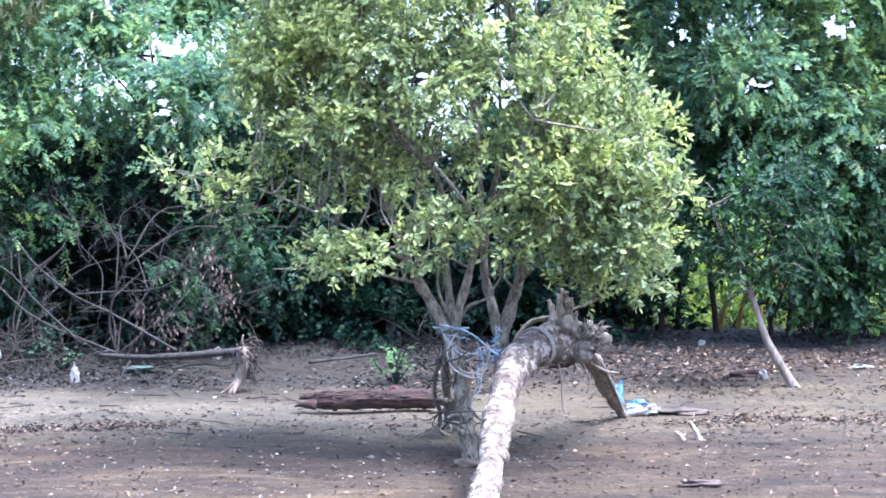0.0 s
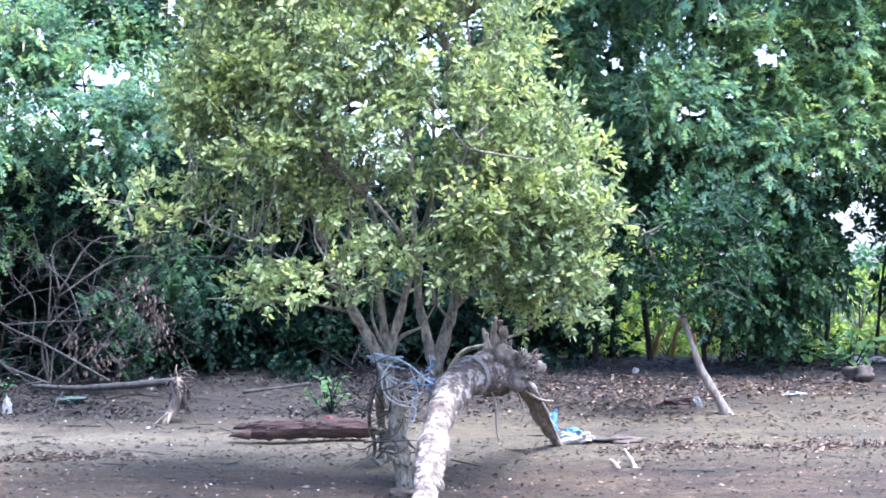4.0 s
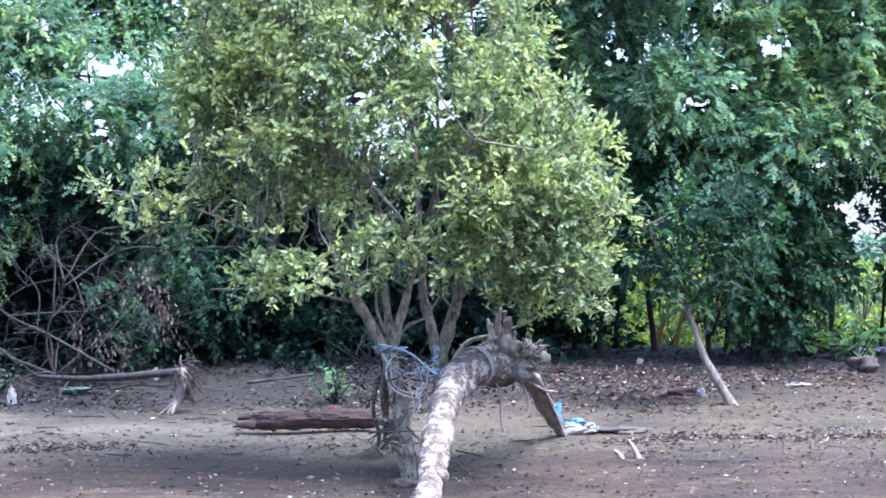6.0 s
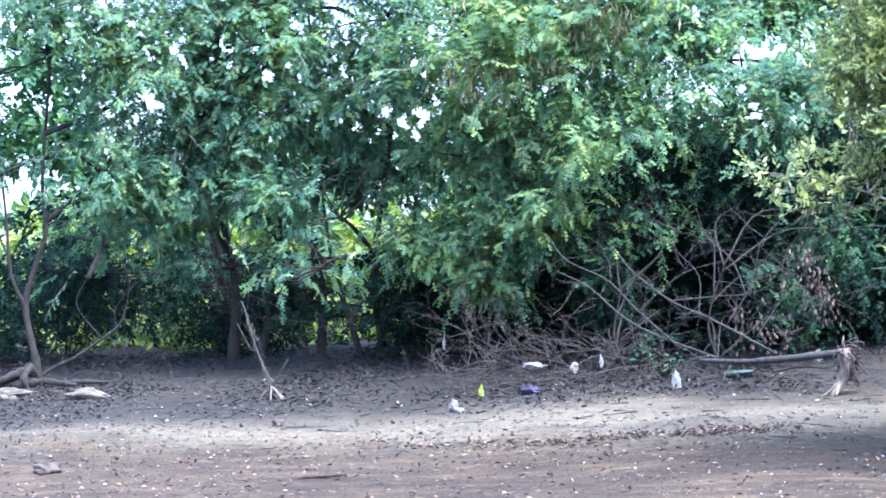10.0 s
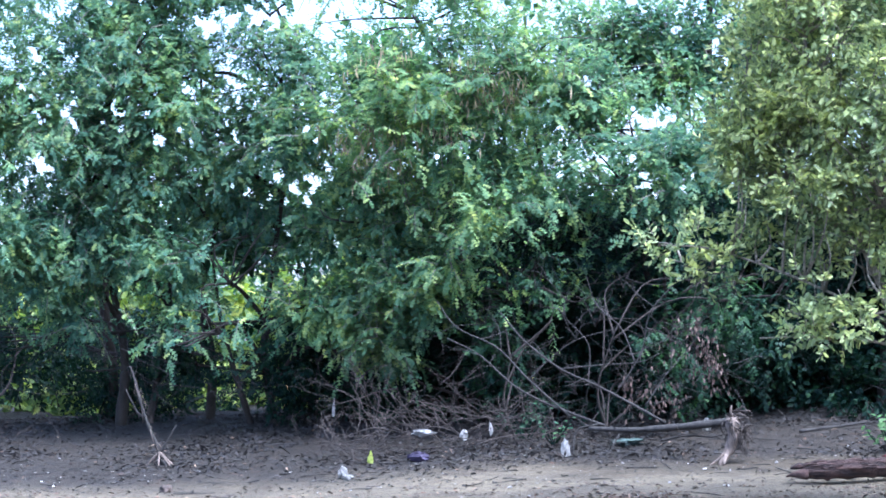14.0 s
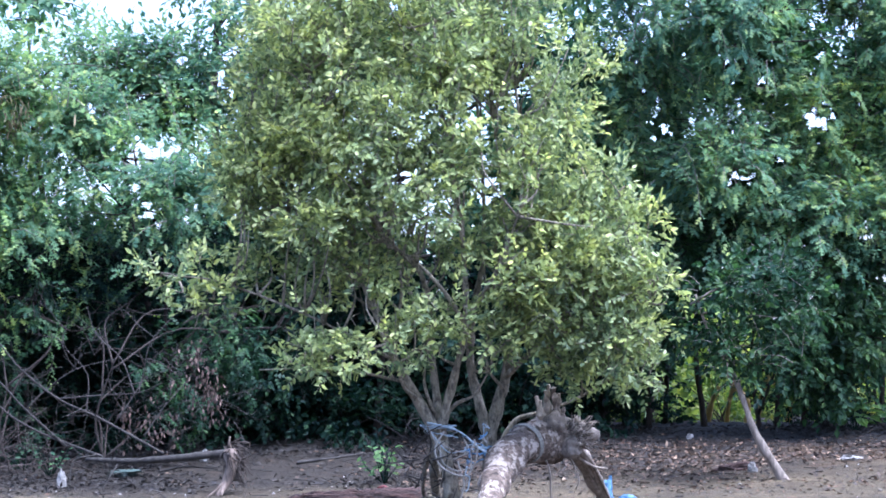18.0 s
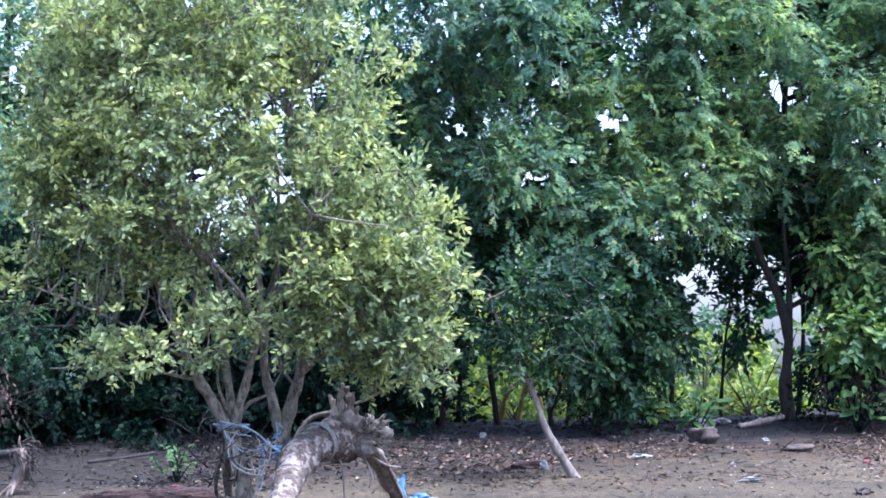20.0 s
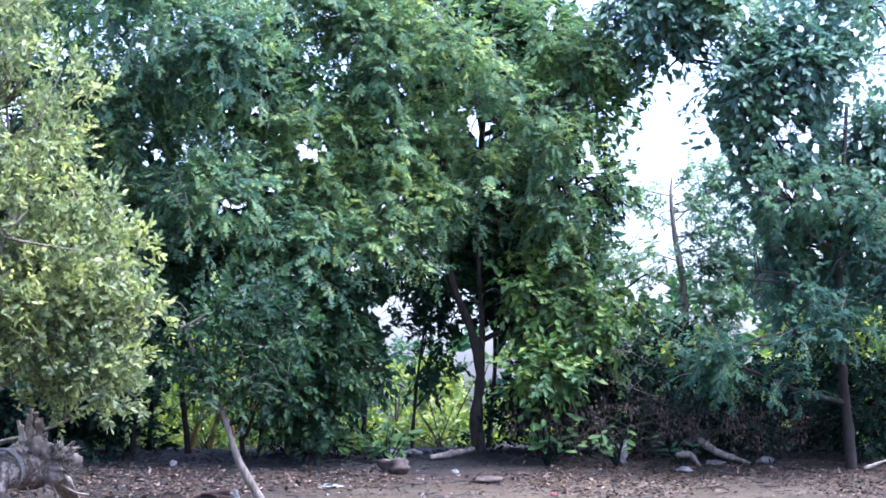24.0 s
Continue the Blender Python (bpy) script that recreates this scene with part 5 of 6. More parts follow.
def build_brown_log():
    rng = np.random.default_rng(33)
    o = np.array([-0.66, 22.65, gz(-0.66, 22.65)])
    s = thing("driftwood_log", o, "short rotting reddish-brown log lying on the sand", "driftwood")
    g = Geo()
    line = curve(np.array([(-1.2, 22.62, 0.845), (-0.95, 22.63, 0.86), (-0.6, 22.65, 0.875), (-0.3, 22.65, 0.885), (-0.05, 22.66, 0.88)]) - o, 30)
    tube(g, line, np.interp(np.linspace(0, 1, 30), [0, 0.12, 0.5, 1], [0.045, 0.075, 0.092, 0.1]), 18, 0.06, rng)
    part("trunk", g, M_BROWNLOG, s)
    for i in range(44):
        g = Geo()
        x0 = rng.uniform(-0.55, 0.3)
        a_ = rng.uniform(0.3, 2.8)
        p0 = np.array([x0, -0.09 * math.cos(a_ * 0.6), 0.125 + 0.09 * math.sin(a_ * 0.6) - 0.02])
        tube(g, curve([p0, p0 + [0.15, 0, 0.012], p0 + [rng.uniform(0.25, 0.4), 0, 0]], 8), [0.006, 0.016, 0.005], 6, 0.3, rng)
        part("bark_flake", g, M_BROWNLOG, s)
    for dy, dz, ln in ((0.02, 0.05, 0.16), (-0.04, -0.02, 0.2), (0.0, 0.0, 0.1)):
        g = Geo()
        p0 = line[1] + [0, dy, dz]
        tube(g, curve([p0, p0 + [-ln * 0.6, 0, 0.005], p0 + [-ln, 0, -0.012]], 6), [0.045, 0.03, 0.01], 7, 0.15, rng)
        part("split_end", g, M_BROWNLOG, s)


build_brown_log()


def branching(geo, rng, base, d, ln, r, depth, bend=0.25, kids=3, fine=None):
    """A bare branch; its side branches go into fine, or into the same mesh."""
    fine = fine or geo
    pts = [np.asarray(base, float)]
    d = unit(np.asarray(d, float))
    for _ in range(4):
        d = unit(d + rng.normal(0, bend * 0.5, 3))
        pts.append(pts[-1] + d * ln / 4)
    tube(geo, curve(pts, 7), [r, r * 0.45], 4 if r < 0.009 else 5, 0.05, rng)
    if depth:
        for _ in range(kids):
            k = rng.integers(1, 5)
            branching(fine, rng, pts[k], d + rng.normal(0, 0.6, 3), ln * rng.uniform(0.35, 0.65), r * 0.5, depth - 1, bend, kids)


def build_fallen_tree():
    rng = np.random.default_rng(35)
    o = np.array([-2.05, 24.05, gz(-2.05, 24.05)])
    s = thing("fallen_tree", o, "small uprooted tree lying with its roots in the air", "fallen tree")
    g = Geo()
    tube(g, curve(np.array([(-3.45, 24.3, 1.24), (-3.01, 24.2, 1.22), (-2.56, 24.15, 1.24), (-1.99, 24.1, 1.285)]) - o, 22), [0.02, 0.027, 0.032, 0.04], 10, 0.08, rng)
    part("trunk", g, M_FALLEN, s)
    for ctrl, r0 in (([(-1.97, 24.05, 1.31), (-1.96, 24.0, 1.15), (-2.0, 24.0, 1.02), (-2.06, 23.95, 0.92), (-2.1, 23.9, 0.85)], 0.07), ([(-2.05, 23.95, 0.98), (-2.14, 23.9, 0.9), (-2.2, 23.85, 0.86)], 0.014),
                     ([(-2.04, 23.95, 0.95), (-2.05, 23.85, 0.87)], 0.025), ([(-1.95, 24.05, 1.25), (-1.86, 24.05, 1.2), (-1.82, 24.0, 1.02)], 0.014), ([(-1.95, 24.05, 1.28), (-1.98, 24.0, 1.38), (-1.97, 24.0, 1.45)], 0.018)):
        g = Geo()
        tube(g, curve(np.array(ctrl) - o, 12), [r0, r0 * 0.7, r0 * 0.35], 9, 0.1, rng)
        part("root", g, M_ROOT, s, "pale tan root")
    for _ in range(110):
        g = Geo()
        b_ = np.array([-1.96 + rng.normal(0, 0.04), 24.02, 1.25 + rng.normal(0, 0.06)]) - o
        d = np.array([rng.uniform(0.1, 0.9), rng.normal(0, 0.4), rng.uniform(-1.2, 0.5)])
        tube(g, curve([b_, b_ + d * 0.12 + rng.normal(0, 0.03, 3), b_ + d * 0.16 + [0, 0, -0.07]], 6), [0.009, 0.002], 4, 0.05, rng)
        part("rootlet", g, M_HEAP, s)
    lines = [([(-2.72, 24.3, 1.1), (-2.43, 24.2, 1.15), (-2.11, 24.15, 1.12)], 0.014), ([(-2.68, 24.4, 1.28), (-3.34, 24.6, 1.64), (-3.77, 24.6, 1.85), (-4.15, 24.6, 2.16), (-4.4, 24.7, 2.45)], 0.015),
             ([(-3.69, 24.6, 1.36), (-4.13, 24.6, 1.77), (-4.44, 24.65, 2.09), (-4.87, 24.7, 2.31), (-5.1, 24.8, 2.6)], 0.012), ([(-3.3, 24.4, 1.26), (-3.67, 24.6, 1.39), (-3.98, 24.6, 1.52), (-4.29, 24.6, 1.71), (-4.64, 24.7, 2.02), (-5.0, 24.8, 2.2)], 0.016),
             ([(-3.77, 24.6, 1.85), (-3.33, 24.6, 1.88), (-2.94, 24.6, 1.9), (-2.7, 24.6, 2.0)], 0.008), ([(-3.0, 24.65, 1.9), (-3.15, 24.8, 2.25), (-3.4, 24.8, 2.5), (-3.5, 24.8, 2.8)], 0.008),
             ([(-3.2, 24.7, 1.6), (-2.95, 24.8, 2.0), (-2.85, 24.8, 2.4), (-2.6, 24.9, 2.7)], 0.009), ([(-2.9, 24.6, 1.45), (-2.7, 24.7, 1.75), (-2.4, 24.8, 2.1), (-2.3, 24.9, 2.4)], 0.008),
             ([(-3.5, 24.7, 1.7), (-3.5, 24.8, 2.1), (-3.75, 24.9, 2.4), (-3.7, 24.9, 2.7)], 0.007), ([(-4.1, 24.6, 1.75), (-3.9, 24.7, 1.95), (-3.6, 24.7, 2.15), (-3.2, 24.8, 2.25)], 0.007),
             ([(-3.1, 24.25, 1.22), (-3.2, 24.1, 1.05), (-3.25, 24.0, 0.95)], 0.012), ([(-3.36, 24.35, 1.28), (-3.58, 24.3, 1.22), (-3.62, 24.25, 0.98)], 0.01)]
    for ctrl, r0 in lines:
        g = Geo()
        pts = curve(np.array(ctrl) - o, 16)
        tube(g, pts, [r0, r0 * 0.4], 7, 0.06, rng)
        part("branch", g, M_FALLEN, s)
        for _ in range(3):
            g, fine = Geo(), Geo()
            branching(g, rng, pts[rng.integers(3, 15)], np.array([rng.normal(-0.3, 0.6), rng.normal(0, 0.4), rng.uniform(-0.2, 0.9)]), rng.uniform(0.25, 0.6), 0.005, 1, 0.4, 3, fine)
            tagged(part("twig_spray", fine, M_FALLEN, part("twig", g, M_FALLEN, s)), kind="stuff")


build_fallen_tree()


def brush_pile(seed, boxes, label, mat=M_GREYTWIG, dead=0, thick=1.0):
    """Tangled bare branches. boxes: (x, y, z, half width, half height, how many, length)."""
    rng = np.random.default_rng(seed)
    x0, y0 = boxes[0][0], boxes[0][1]
    o = np.array([x0, y0, gz(x0, y0)])
    s = thing("brush_pile", o, label, "brushwood")
    for x, y, z, hw, hh, n, ln in boxes:
        for _ in range(n):
            g, fine = Geo(), Geo()
            b_ = np.array([x + rng.uniform(-hw, hw), y + rng.normal(0, 0.25), z + rng.uniform(-hh, hh)])
            b_[2] = max(b_[2], gz(b_[0], b_[1]) + 0.03)
            d = np.array([rng.normal(0, 1.0), rng.normal(0, 0.35), rng.normal(0.15, 0.5)])
            branching(g, rng, b_ - o, d, ln * rng.uniform(0.6, 1.4), rng.uniform(0.002, 0.0042) * thick, 2 if rng.random() < 0.5 else 1, 0.45, 3, fine)
            tagged(part("twig_spray", fine, mat, part("branch", g, mat, s)), kind="stuff")
    if dead:
        for k in range(dead):
            x, y, z, hw, hh, n, ln = boxes[rng.integers(len(boxes))]
            c = np.array([x + rng.uniform(-hw, hw), y - 0.1, z + rng.uniform(0, hh)]) - o
            g = Geo()
            q = c + rng.normal(0, 1, (26, 3)) * np.array([0.05, 0.05, 0.13])
            scatter(g, OVAL, OVAL_F, q, np.array([0, 0, -1.0]) + rng.normal(0, 0.3, q.shape), unit(rng.normal(size=q.shape)), rng.uniform(0.035, 0.065, len(q)))
            tagged(part("withered_foliage", g, M_DEADLEAF, s, "hanging bunch of withered brown leaves", False), kind="stuff")
    return s


brush_pile(41, [(-5.2, 24.7, 1.2, 0.8, 0.22, 80, 0.55), (-4.3, 24.8, 1.22, 0.6, 0.18, 26, 0.5), (-5.9, 24.45, 1.05, 0.3, 0.12, 34, 0.4), (-5.4, 25.4, 1.65, 0.8, 0.2, 12, 0.8)], "tangled heap of dry brown brushwood washed up under the trees", M_HEAP, 0, 1.7)
brush_pile(42, [(-3.3, 25.8, 2.0, 0.9, 0.45, 6, 0.7), (-2.65, 25.2, 1.95, 0.4, 0.45, 6, 0.5), (-3.9, 25.8, 1.5, 0.6, 0.2, 6, 0.5), (-4.4, 25.7, 2.1, 0.7, 0.3, 3, 0.7)], "bare dead branches with withered leaves hanging in the thicket", M_FALLEN, 0)
brush_pile(48, [(-2.55, 24.9, 1.8, 0.22, 0.4, 10, 0.5), (-2.85, 24.9, 1.5, 0.3, 0.2, 8, 0.5), (-2.15, 25.1, 1.7, 0.15, 0.25, 5, 0.4)], "dead boughs hung with withered brown leaves", M_FALLEN, 16)
brush_pile(43, [(-9.0, 26.3, 2.1, 0.7, 0.4, 24, 0.8), (-7.4, 26.4, 1.6, 0.9, 0.25, 18, 0.6)], "dry brown branches hanging under the thicket", M_BRUSH)
brush_pile(44, [(-0.35, 22.9, 1.05, 0.3, 0.15, 14, 0.4), (-0.2, 25.8, 1.4, 0.6, 0.2, 8, 0.5)], "thin dry sticks standing behind the mangrove", M_FALLEN)
brush_pile(45, [(8.3, 27.0, 1.65, 0.8, 0.3, 50, 0.6), (9.6, 27.0, 1.6, 0.8, 0.25, 40, 0.6), (7.4, 27.4, 1.6, 0.5, 0.2, 20, 0.5)], "brown heap of brushwood and withered leaves below the trees", M_HEAP, 46, 1.4)
brush_pile(46, [(7.4, 27.6, 3.0, 0.6, 0.7, 16, 0.8), (8.2, 27.4, 2.4, 0.5, 0.4, 12, 0.6)], "pale bare branches climbing among the leaves", M_GREYTWIG, 5)
brush_pile(47, [(-11.2, 25.7, 1.15, 0.6, 0.1, 34, 0.5), (-10.3, 25.9, 1.2, 0.6, 0.06, 12, 0.4)], "low sticks lying at the foot of the tree", M_DARKBARK)

# the leaning young tree
def build_leaning_tree():
    rng = np.random.default_rng(37)
    o = np.array([3.58, 24.0, gz(3.58, 24.0)])
    s = thing("leaning_tree", o, "slim pale-barked young tree leaning over the sand", "tree")
    g = Geo()
    tube(g, curve(np.array([(3.6, 24.0, 0.82), (3.42, 24.02, 1.13), (3.27, 24.05, 1.41), (3.18, 24.1, 1.69), (3.09, 24.2, 1.98), (2.9, 24.3, 2.31), (2.75, 24.4, 2.8)]) - o, 24), [0.055, 0.045, 0.035, 0.028, 0.02, 0.011], 11, 0.09, rng)
    part("trunk", g, M_DRIFTGREY, s)
    lobes = []
    for cx, cz, r in ((3.14, 1.98, 0.17), (3.0, 2.15, 0.2), (3.28, 2.1, 0.17), (3.05, 2.3, 0.28), (3.4, 2.25, 0.3), (3.7, 2.15, 0.26), (2.75, 2.5, 0.26), (3.6, 2.55, 0.3), (3.0, 2.8, 0.4), (3.8, 2.7, 0.34), (3.4, 2.95, 0.42)):
        g = Geo()
        tube(g, curve(np.array([(2.75 + (2.8 - cz) * 0.42, 24.35, min(cz - 0.1, 2.7)), ((2.95 + cx) / 2, 24.3, cz + 0.02), (cx, 24.5, cz)]) - o, 8), [0.014, 0.004], 6, 0.05, rng)
        part("branch", g, M_GREYTWIG, s)
        lobes.append((cx - o[0], 0.1 if cz > 2.2 else -0.05, cz - o[2], r, r, r * 0.6))
    p, out = in_lobes(rng, lobes, 330, 1.6)
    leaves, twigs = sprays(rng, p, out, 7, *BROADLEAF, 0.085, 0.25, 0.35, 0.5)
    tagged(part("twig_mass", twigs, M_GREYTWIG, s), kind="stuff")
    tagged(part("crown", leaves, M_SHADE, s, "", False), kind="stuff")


build_leaning_tree()


def build_shaggy_stump():
    rng = np.random.default_rng(39)
    o = np.array([-8.0, 24.4, gz(-8.0, 24.4)])
    s = thing("shaggy_stump", o, "thin broken stump hung with pale dry fibres", "stump")
    for ctrl, r0 in (([(-8.03, 24.4, 0.9), (-8.09, 24.4, 1.16), (-8.18, 24.4, 1.37), (-8.26, 24.4, 1.61), (-8.33, 24.4, 1.89), (-8.37, 24.4, 2.0)], 0.02), ([(-8.05, 24.4, 1.08), (-7.97, 24.4, 1.2), (-7.87, 24.4, 1.36)], 0.014),
                     ([(-8.09, 24.4, 1.16), (-8.05, 24.38, 1.02), (-7.94, 24.35, 0.9)], 0.012), ([(-8.2, 24.4, 1.45), (-8.3, 24.42, 1.5), (-8.42, 24.4, 1.75)], 0.014)):
        g = Geo()
        tube(g, curve(np.array(ctrl) - o, 14), [r0, r0 * 0.8, r0 * 0.5], 8, 0.2, rng)
        part("stem", g, M_FALLEN, s)
    for _ in range(46):  # fibres that cling to the stem and hang at its foot
        g = Geo()
        k = rng.random() ** 1.4
        b_ = np.array([-8.06 - 0.29 * k, 24.4, 1.1 + 0.8 * k]) - o + rng.normal(0, 0.018, 3)
        d = np.array([0.33 * rng.uniform(0.3, 1.6), -0.1, -1.0]) + rng.normal(0, 0.25, 3)
        ln = rng.uniform(0.05, 0.14)
        tube(g, curve([b_, b_ + d * ln * 0.5 + rng.normal(0, 0.012, 3), b_ + d * ln + rng.normal(0, 0.025, 3)], 6), [0.0035, 0.001], 4, 0.2, rng)
        part("fibre", g, M_ROOT if _ % 3 == 0 else M_HEAP, s)
    for k in range(7):
        g = Geo()
        d = np.array([math.cos(k * 2.4) * 0.16, math.sin(k * 2.4) * 0.1, 0])
        b_ = np.array([-8.06, 24.4, 1.08]) - o
        tube(g, curve([b_, b_ + d * 0.6 + [0, 0, -0.09], b_ + d * 1.1 + [0, 0, -0.17]], 6), [0.014, 0.006], 5, 0.2, rng)
        part("root", g, M_ROOT, s)


build_shaggy_stump()

# ---- litter that can be counted ----


def bag(x, y, size, label, mat=M_PLASTIC, seed=1, z=None, name="plastic_bag"):
    """A crumpled bag or rag, creased all over, slumped on its support; a tall one narrows upwards."""
    rng = np.random.default_rng(seed)
    w, h = size[0] * 0.9, size[1] * 0.82
    g = Geo()
    lump(g, (0, 0, 0), (1, 1, 1), rng, 0.3, 15, 11, seed, 2.6)
    v = g.v[0] + rng.normal(0, 0.17, g.v[0].shape)
    tall = np.clip((h / w - 0.8) / 1.2, 0, 1)
    up = (v[:, 2] + 1) / 2
    v[:, :2] *= (1 + 0.1 * tall - 0.75 * tall * np.clip(up, 0, 1))[:, None]
    v[:, 0] += tall * 0.35 * rng.choice([-1, 1]) * np.clip(up, 0, 1.2) ** 2
    g.v[0] = v * np.array([w * 0.5, w * 0.32, h * 0.5]) + [0, 0, h * 0.42]
    ob = new(name, g.mesh(name, mat, False))
    ob.location = (x, y, gz(x, y) if z is None else z)
    return tagged(ob, label, "litter")


bag(-3.70, 24.36, (0.12, 0.25), "white plastic bag lying on the sand", seed=51)
bag(-5.2, 24.35, (0.26, 0.07), "torn white plastic bag caught in brushwood", seed=52, z=1.2)
bag(-4.78, 24.45, (0.1, 0.12), "scrap of white plastic in the brushwood", seed=53, z=1.15)
bag(-5.80, 23.35, (0.12, 0.16), "crumpled white plastic bag at the edge of the brush", seed=54)
bag(-5.72, 23.25, (0.1, 0.06), "small pale plastic scrap on the sand", seed=55)
bag(-5.22, 24.25, (0.24, 0.14), "dark purple cloth half buried in sand", M_PURPLE, 56, name="cloth_rag")
bag(-5.72, 24.2, (0.06, 0.16), "lime-green plastic wrapper among twigs", M_LIME, 57, name="wrapper")
bag(3.32, 24.6, (0.09, 0.12), "small white plastic bag on the sand", seed=58)
bag(1.92, 22.38, (0.3, 0.11), "white sack lying flat beside the driftwood root", seed=59, name="sack")
bag(1.84, 22.6, (0.16, 0.09), "pale blue plastic scrap beside the sack", M_PALEBLUE, 60, name="plastic_scrap")
bag(1.72, 23.2, (0.14, 0.22), "blue plastic net heaped on the sand", M_BLUE, 61, name="fishing_net")
bag(1.9, 23.1, (0.2, 0.08), "flat blue plastic sheet beside the net", M_BLUE, 62, name="plastic_sheet")
bag(4.44, 25.34, (0.2, 0.06), "white foam slab lying on the beach", seed=63, name="foam_slab")
bag(-2.32, 25.0, (0.12, 0.13), "white and blue plastic scrap among dead leaves", seed=64, z=1.2)
bag(-4.5, 24.5, (0.05, 0.15), "strip of torn white plastic hanging from a twig", seed=65, z=1.2)
bag(-6.55, 26.0, (0.05, 0.18), "grey plastic strip hanging under the trees", seed=66, z=1.4)
bag(-3.2, 25.1, (0.36, 0.08), "dull green net lying under branches", plain_material("green_net", (0.035, 0.055, 0.048), (0.06, 0.09, 0.078), 0.9), 67, name="fishing_net")
bag(-0.45, 23.6, (0.14, 0.12), "faded red cloth caught on sticks", M_RED, 68, name="cloth_rag")
bag(8.74, 26.4, (0.22, 0.07), "white plastic scrap on the sand", seed=69)
bag(9.95, 27.0, (0.2, 0.08), "pale plastic sheet under the trees", seed=70)
bag(9.3, 26.9, (0.24, 0.07), "flattened white plastic bag", seed=71)
bag(8.2, 27.0, (0.14, 0.25), "pale plastic bag caught on twigs", seed=72, z=1.3)
bag(6.05, 26.4, (0.1, 0.08), "small white plastic scrap", seed=73)
bag(5.9, 28.0, (0.2, 0.08), "pale plastic scrap by the clearing", seed=74)
bag(2.95, 27.1, (0.08, 0.08), "small white scrap in the leaf litter", seed=75)

bag(5.25, 23.62, (0.26, 0.05), "crumpled dull white plastic sheet on the sand", M_PLASTIC, 76, name="plastic_sheet")
bag(6.76, 24.78, (0.1, 0.05), "small faded red cloth on the sand", M_RED, 77, name="cloth_rag")
bag(6.15, 22.75, (0.2, 0.07), "dark lump of rotting weed on the sand", M_STONE, 78, name="weed_clump")
bag(7.47, 24.16, (0.12, 0.05), "white plastic scrap lying flat", seed=79)
bag(5.62, 27.9, (0.22, 0.1), "white foam piece beside the clearing", seed=80, name="foam_piece")
bag(5.0, 28.3, (0.2, 0.08), "pale plastic scrap in the shade", seed=121)


def leafy_plant(x, y, h, n, size, mat, label, seed):
    """A low plant: a few stems, each with big leaves."""
    rng = np.random.default_rng(seed)
    s = thing("leafy_plant", (x, y, gz(x, y)), label, "plant", "leafy plants")
    for _ in range(n):
        d = unit(np.array([rng.normal(0, 0.5), rng.normal(-0.2, 0.4), 1.0]))
        tip = d * h * rng.uniform(0.55, 1.0)
        g = Geo()
        tube(g, curve([(0, 0, -0.02), tip * 0.5 + rng.normal(0, 0.02, 3), tip], 6), [0.008, 0.004], 5)
        stem = part("stem", g, M_UNDER_SHADED, s)
        for k in range(3):
            g = Geo()
            q = (tip * (1 - 0.25 * k))[None]
            scatter(g, OVAL, OVAL_F, q, np.array([[d[0] * 2 + rng.normal(0, 0.8), -0.5 + rng.normal(0, 0.5), rng.uniform(-0.6, 0.3)]]), np.array([[rng.normal(0, 0.3), -0.6, 0.8]]), size * rng.uniform(0.7, 1.2))
            part("leaf", g, mat, stem, "", False)


leafy_plant(-0.45, 24.5, 0.42, 14, 0.085, M_VINE, "small leafy green plant growing behind the mangrove", 131)
leafy_plant(5.45, 27.3, 0.5, 12, 0.17, M_VINE, "broad-leaved green plant at the edge of the clearing", 132)
leafy_plant(4.9, 27.6, 0.45, 9, 0.16, M_VINE, "yellow-green broad-leaved plant in the shade", 133)
leafy_plant(-3.95, 25.2, 0.4, 12, 0.065, M_BROAD, "small green plant among the brushwood", 135)
leafy_plant(-4.3, 25.6, 0.6, 8, 0.07, M_BROAD, "green seedling among fallen branches", 136)


leafy_plant(7.3, 27.1, 0.8, 14, 0.15, M_VINE, "broad-leaved green plant growing through brushwood", 137)
leafy_plant(8.1, 26.9, 0.6, 10, 0.13, M_VINE, "yellow-green plant growing through brushwood", 138)
leafy_plant(8.9, 26.9, 0.5, 9, 0.11, M_BROAD, "low green plant among brushwood", 139)


def stone(x, y, r, label, mat, seed, name="stone"):
    rng = np.random.default_rng(seed)
    s = thing(name, (x, y, gz(x, y)), label, "stone")
    g = Geo()
    lump(g, (0, 0, r[2] * 0.45), r, rng, 0.3, 22, 15, seed, 4.5)
    part("block", g, mat, s)


stone(-7.46, 22.76, (0.06, 0.05, 0.045), "dark round stone on grey sand", M_STONE, 81)
stone(-8.87, 20.3, (0.11, 0.08, 0.05), "dark brown lump of driftwood bark", M_STONE, 82, "bark_lump")
stone(-10.35, 24.8, (0.24, 0.12, 0.07), "pale flat stone at the foot of the slope", M_PALESTONE, 83)
stone(-11.3, 24.8, (0.25, 0.12, 0.06), "tan flat slab beside the tree", M_PALESTONE, 84)
stone(5.4, 26.5, (0.15, 0.12, 0.12), "brown weathered block under the trees", M_STONE, 85)
stone(6.3, 25.9, (0.2, 0.12, 0.05), "brown mound of soil", M_STONE, 86, "soil_mound")
stone(0.2, 20.15, (0.1, 0.07, 0.05), "dark stone at the foot of the mangrove", M_STONE, 87)
stone(2.25, 22.5, (0.22, 0.12, 0.04), "dark heap of rotting weed", M_STONE, 88, "weed_heap")
stone(3.15, 24.75, (0.2, 0.06, 0.05), "dark piece of rotten wood", M_BROWNLOG, 89, "wood_piece")
stone(2.1, 19.2, (0.14, 0.08, 0.03), "dark wet lump of weed", M_STONE, 90, "weed_heap")


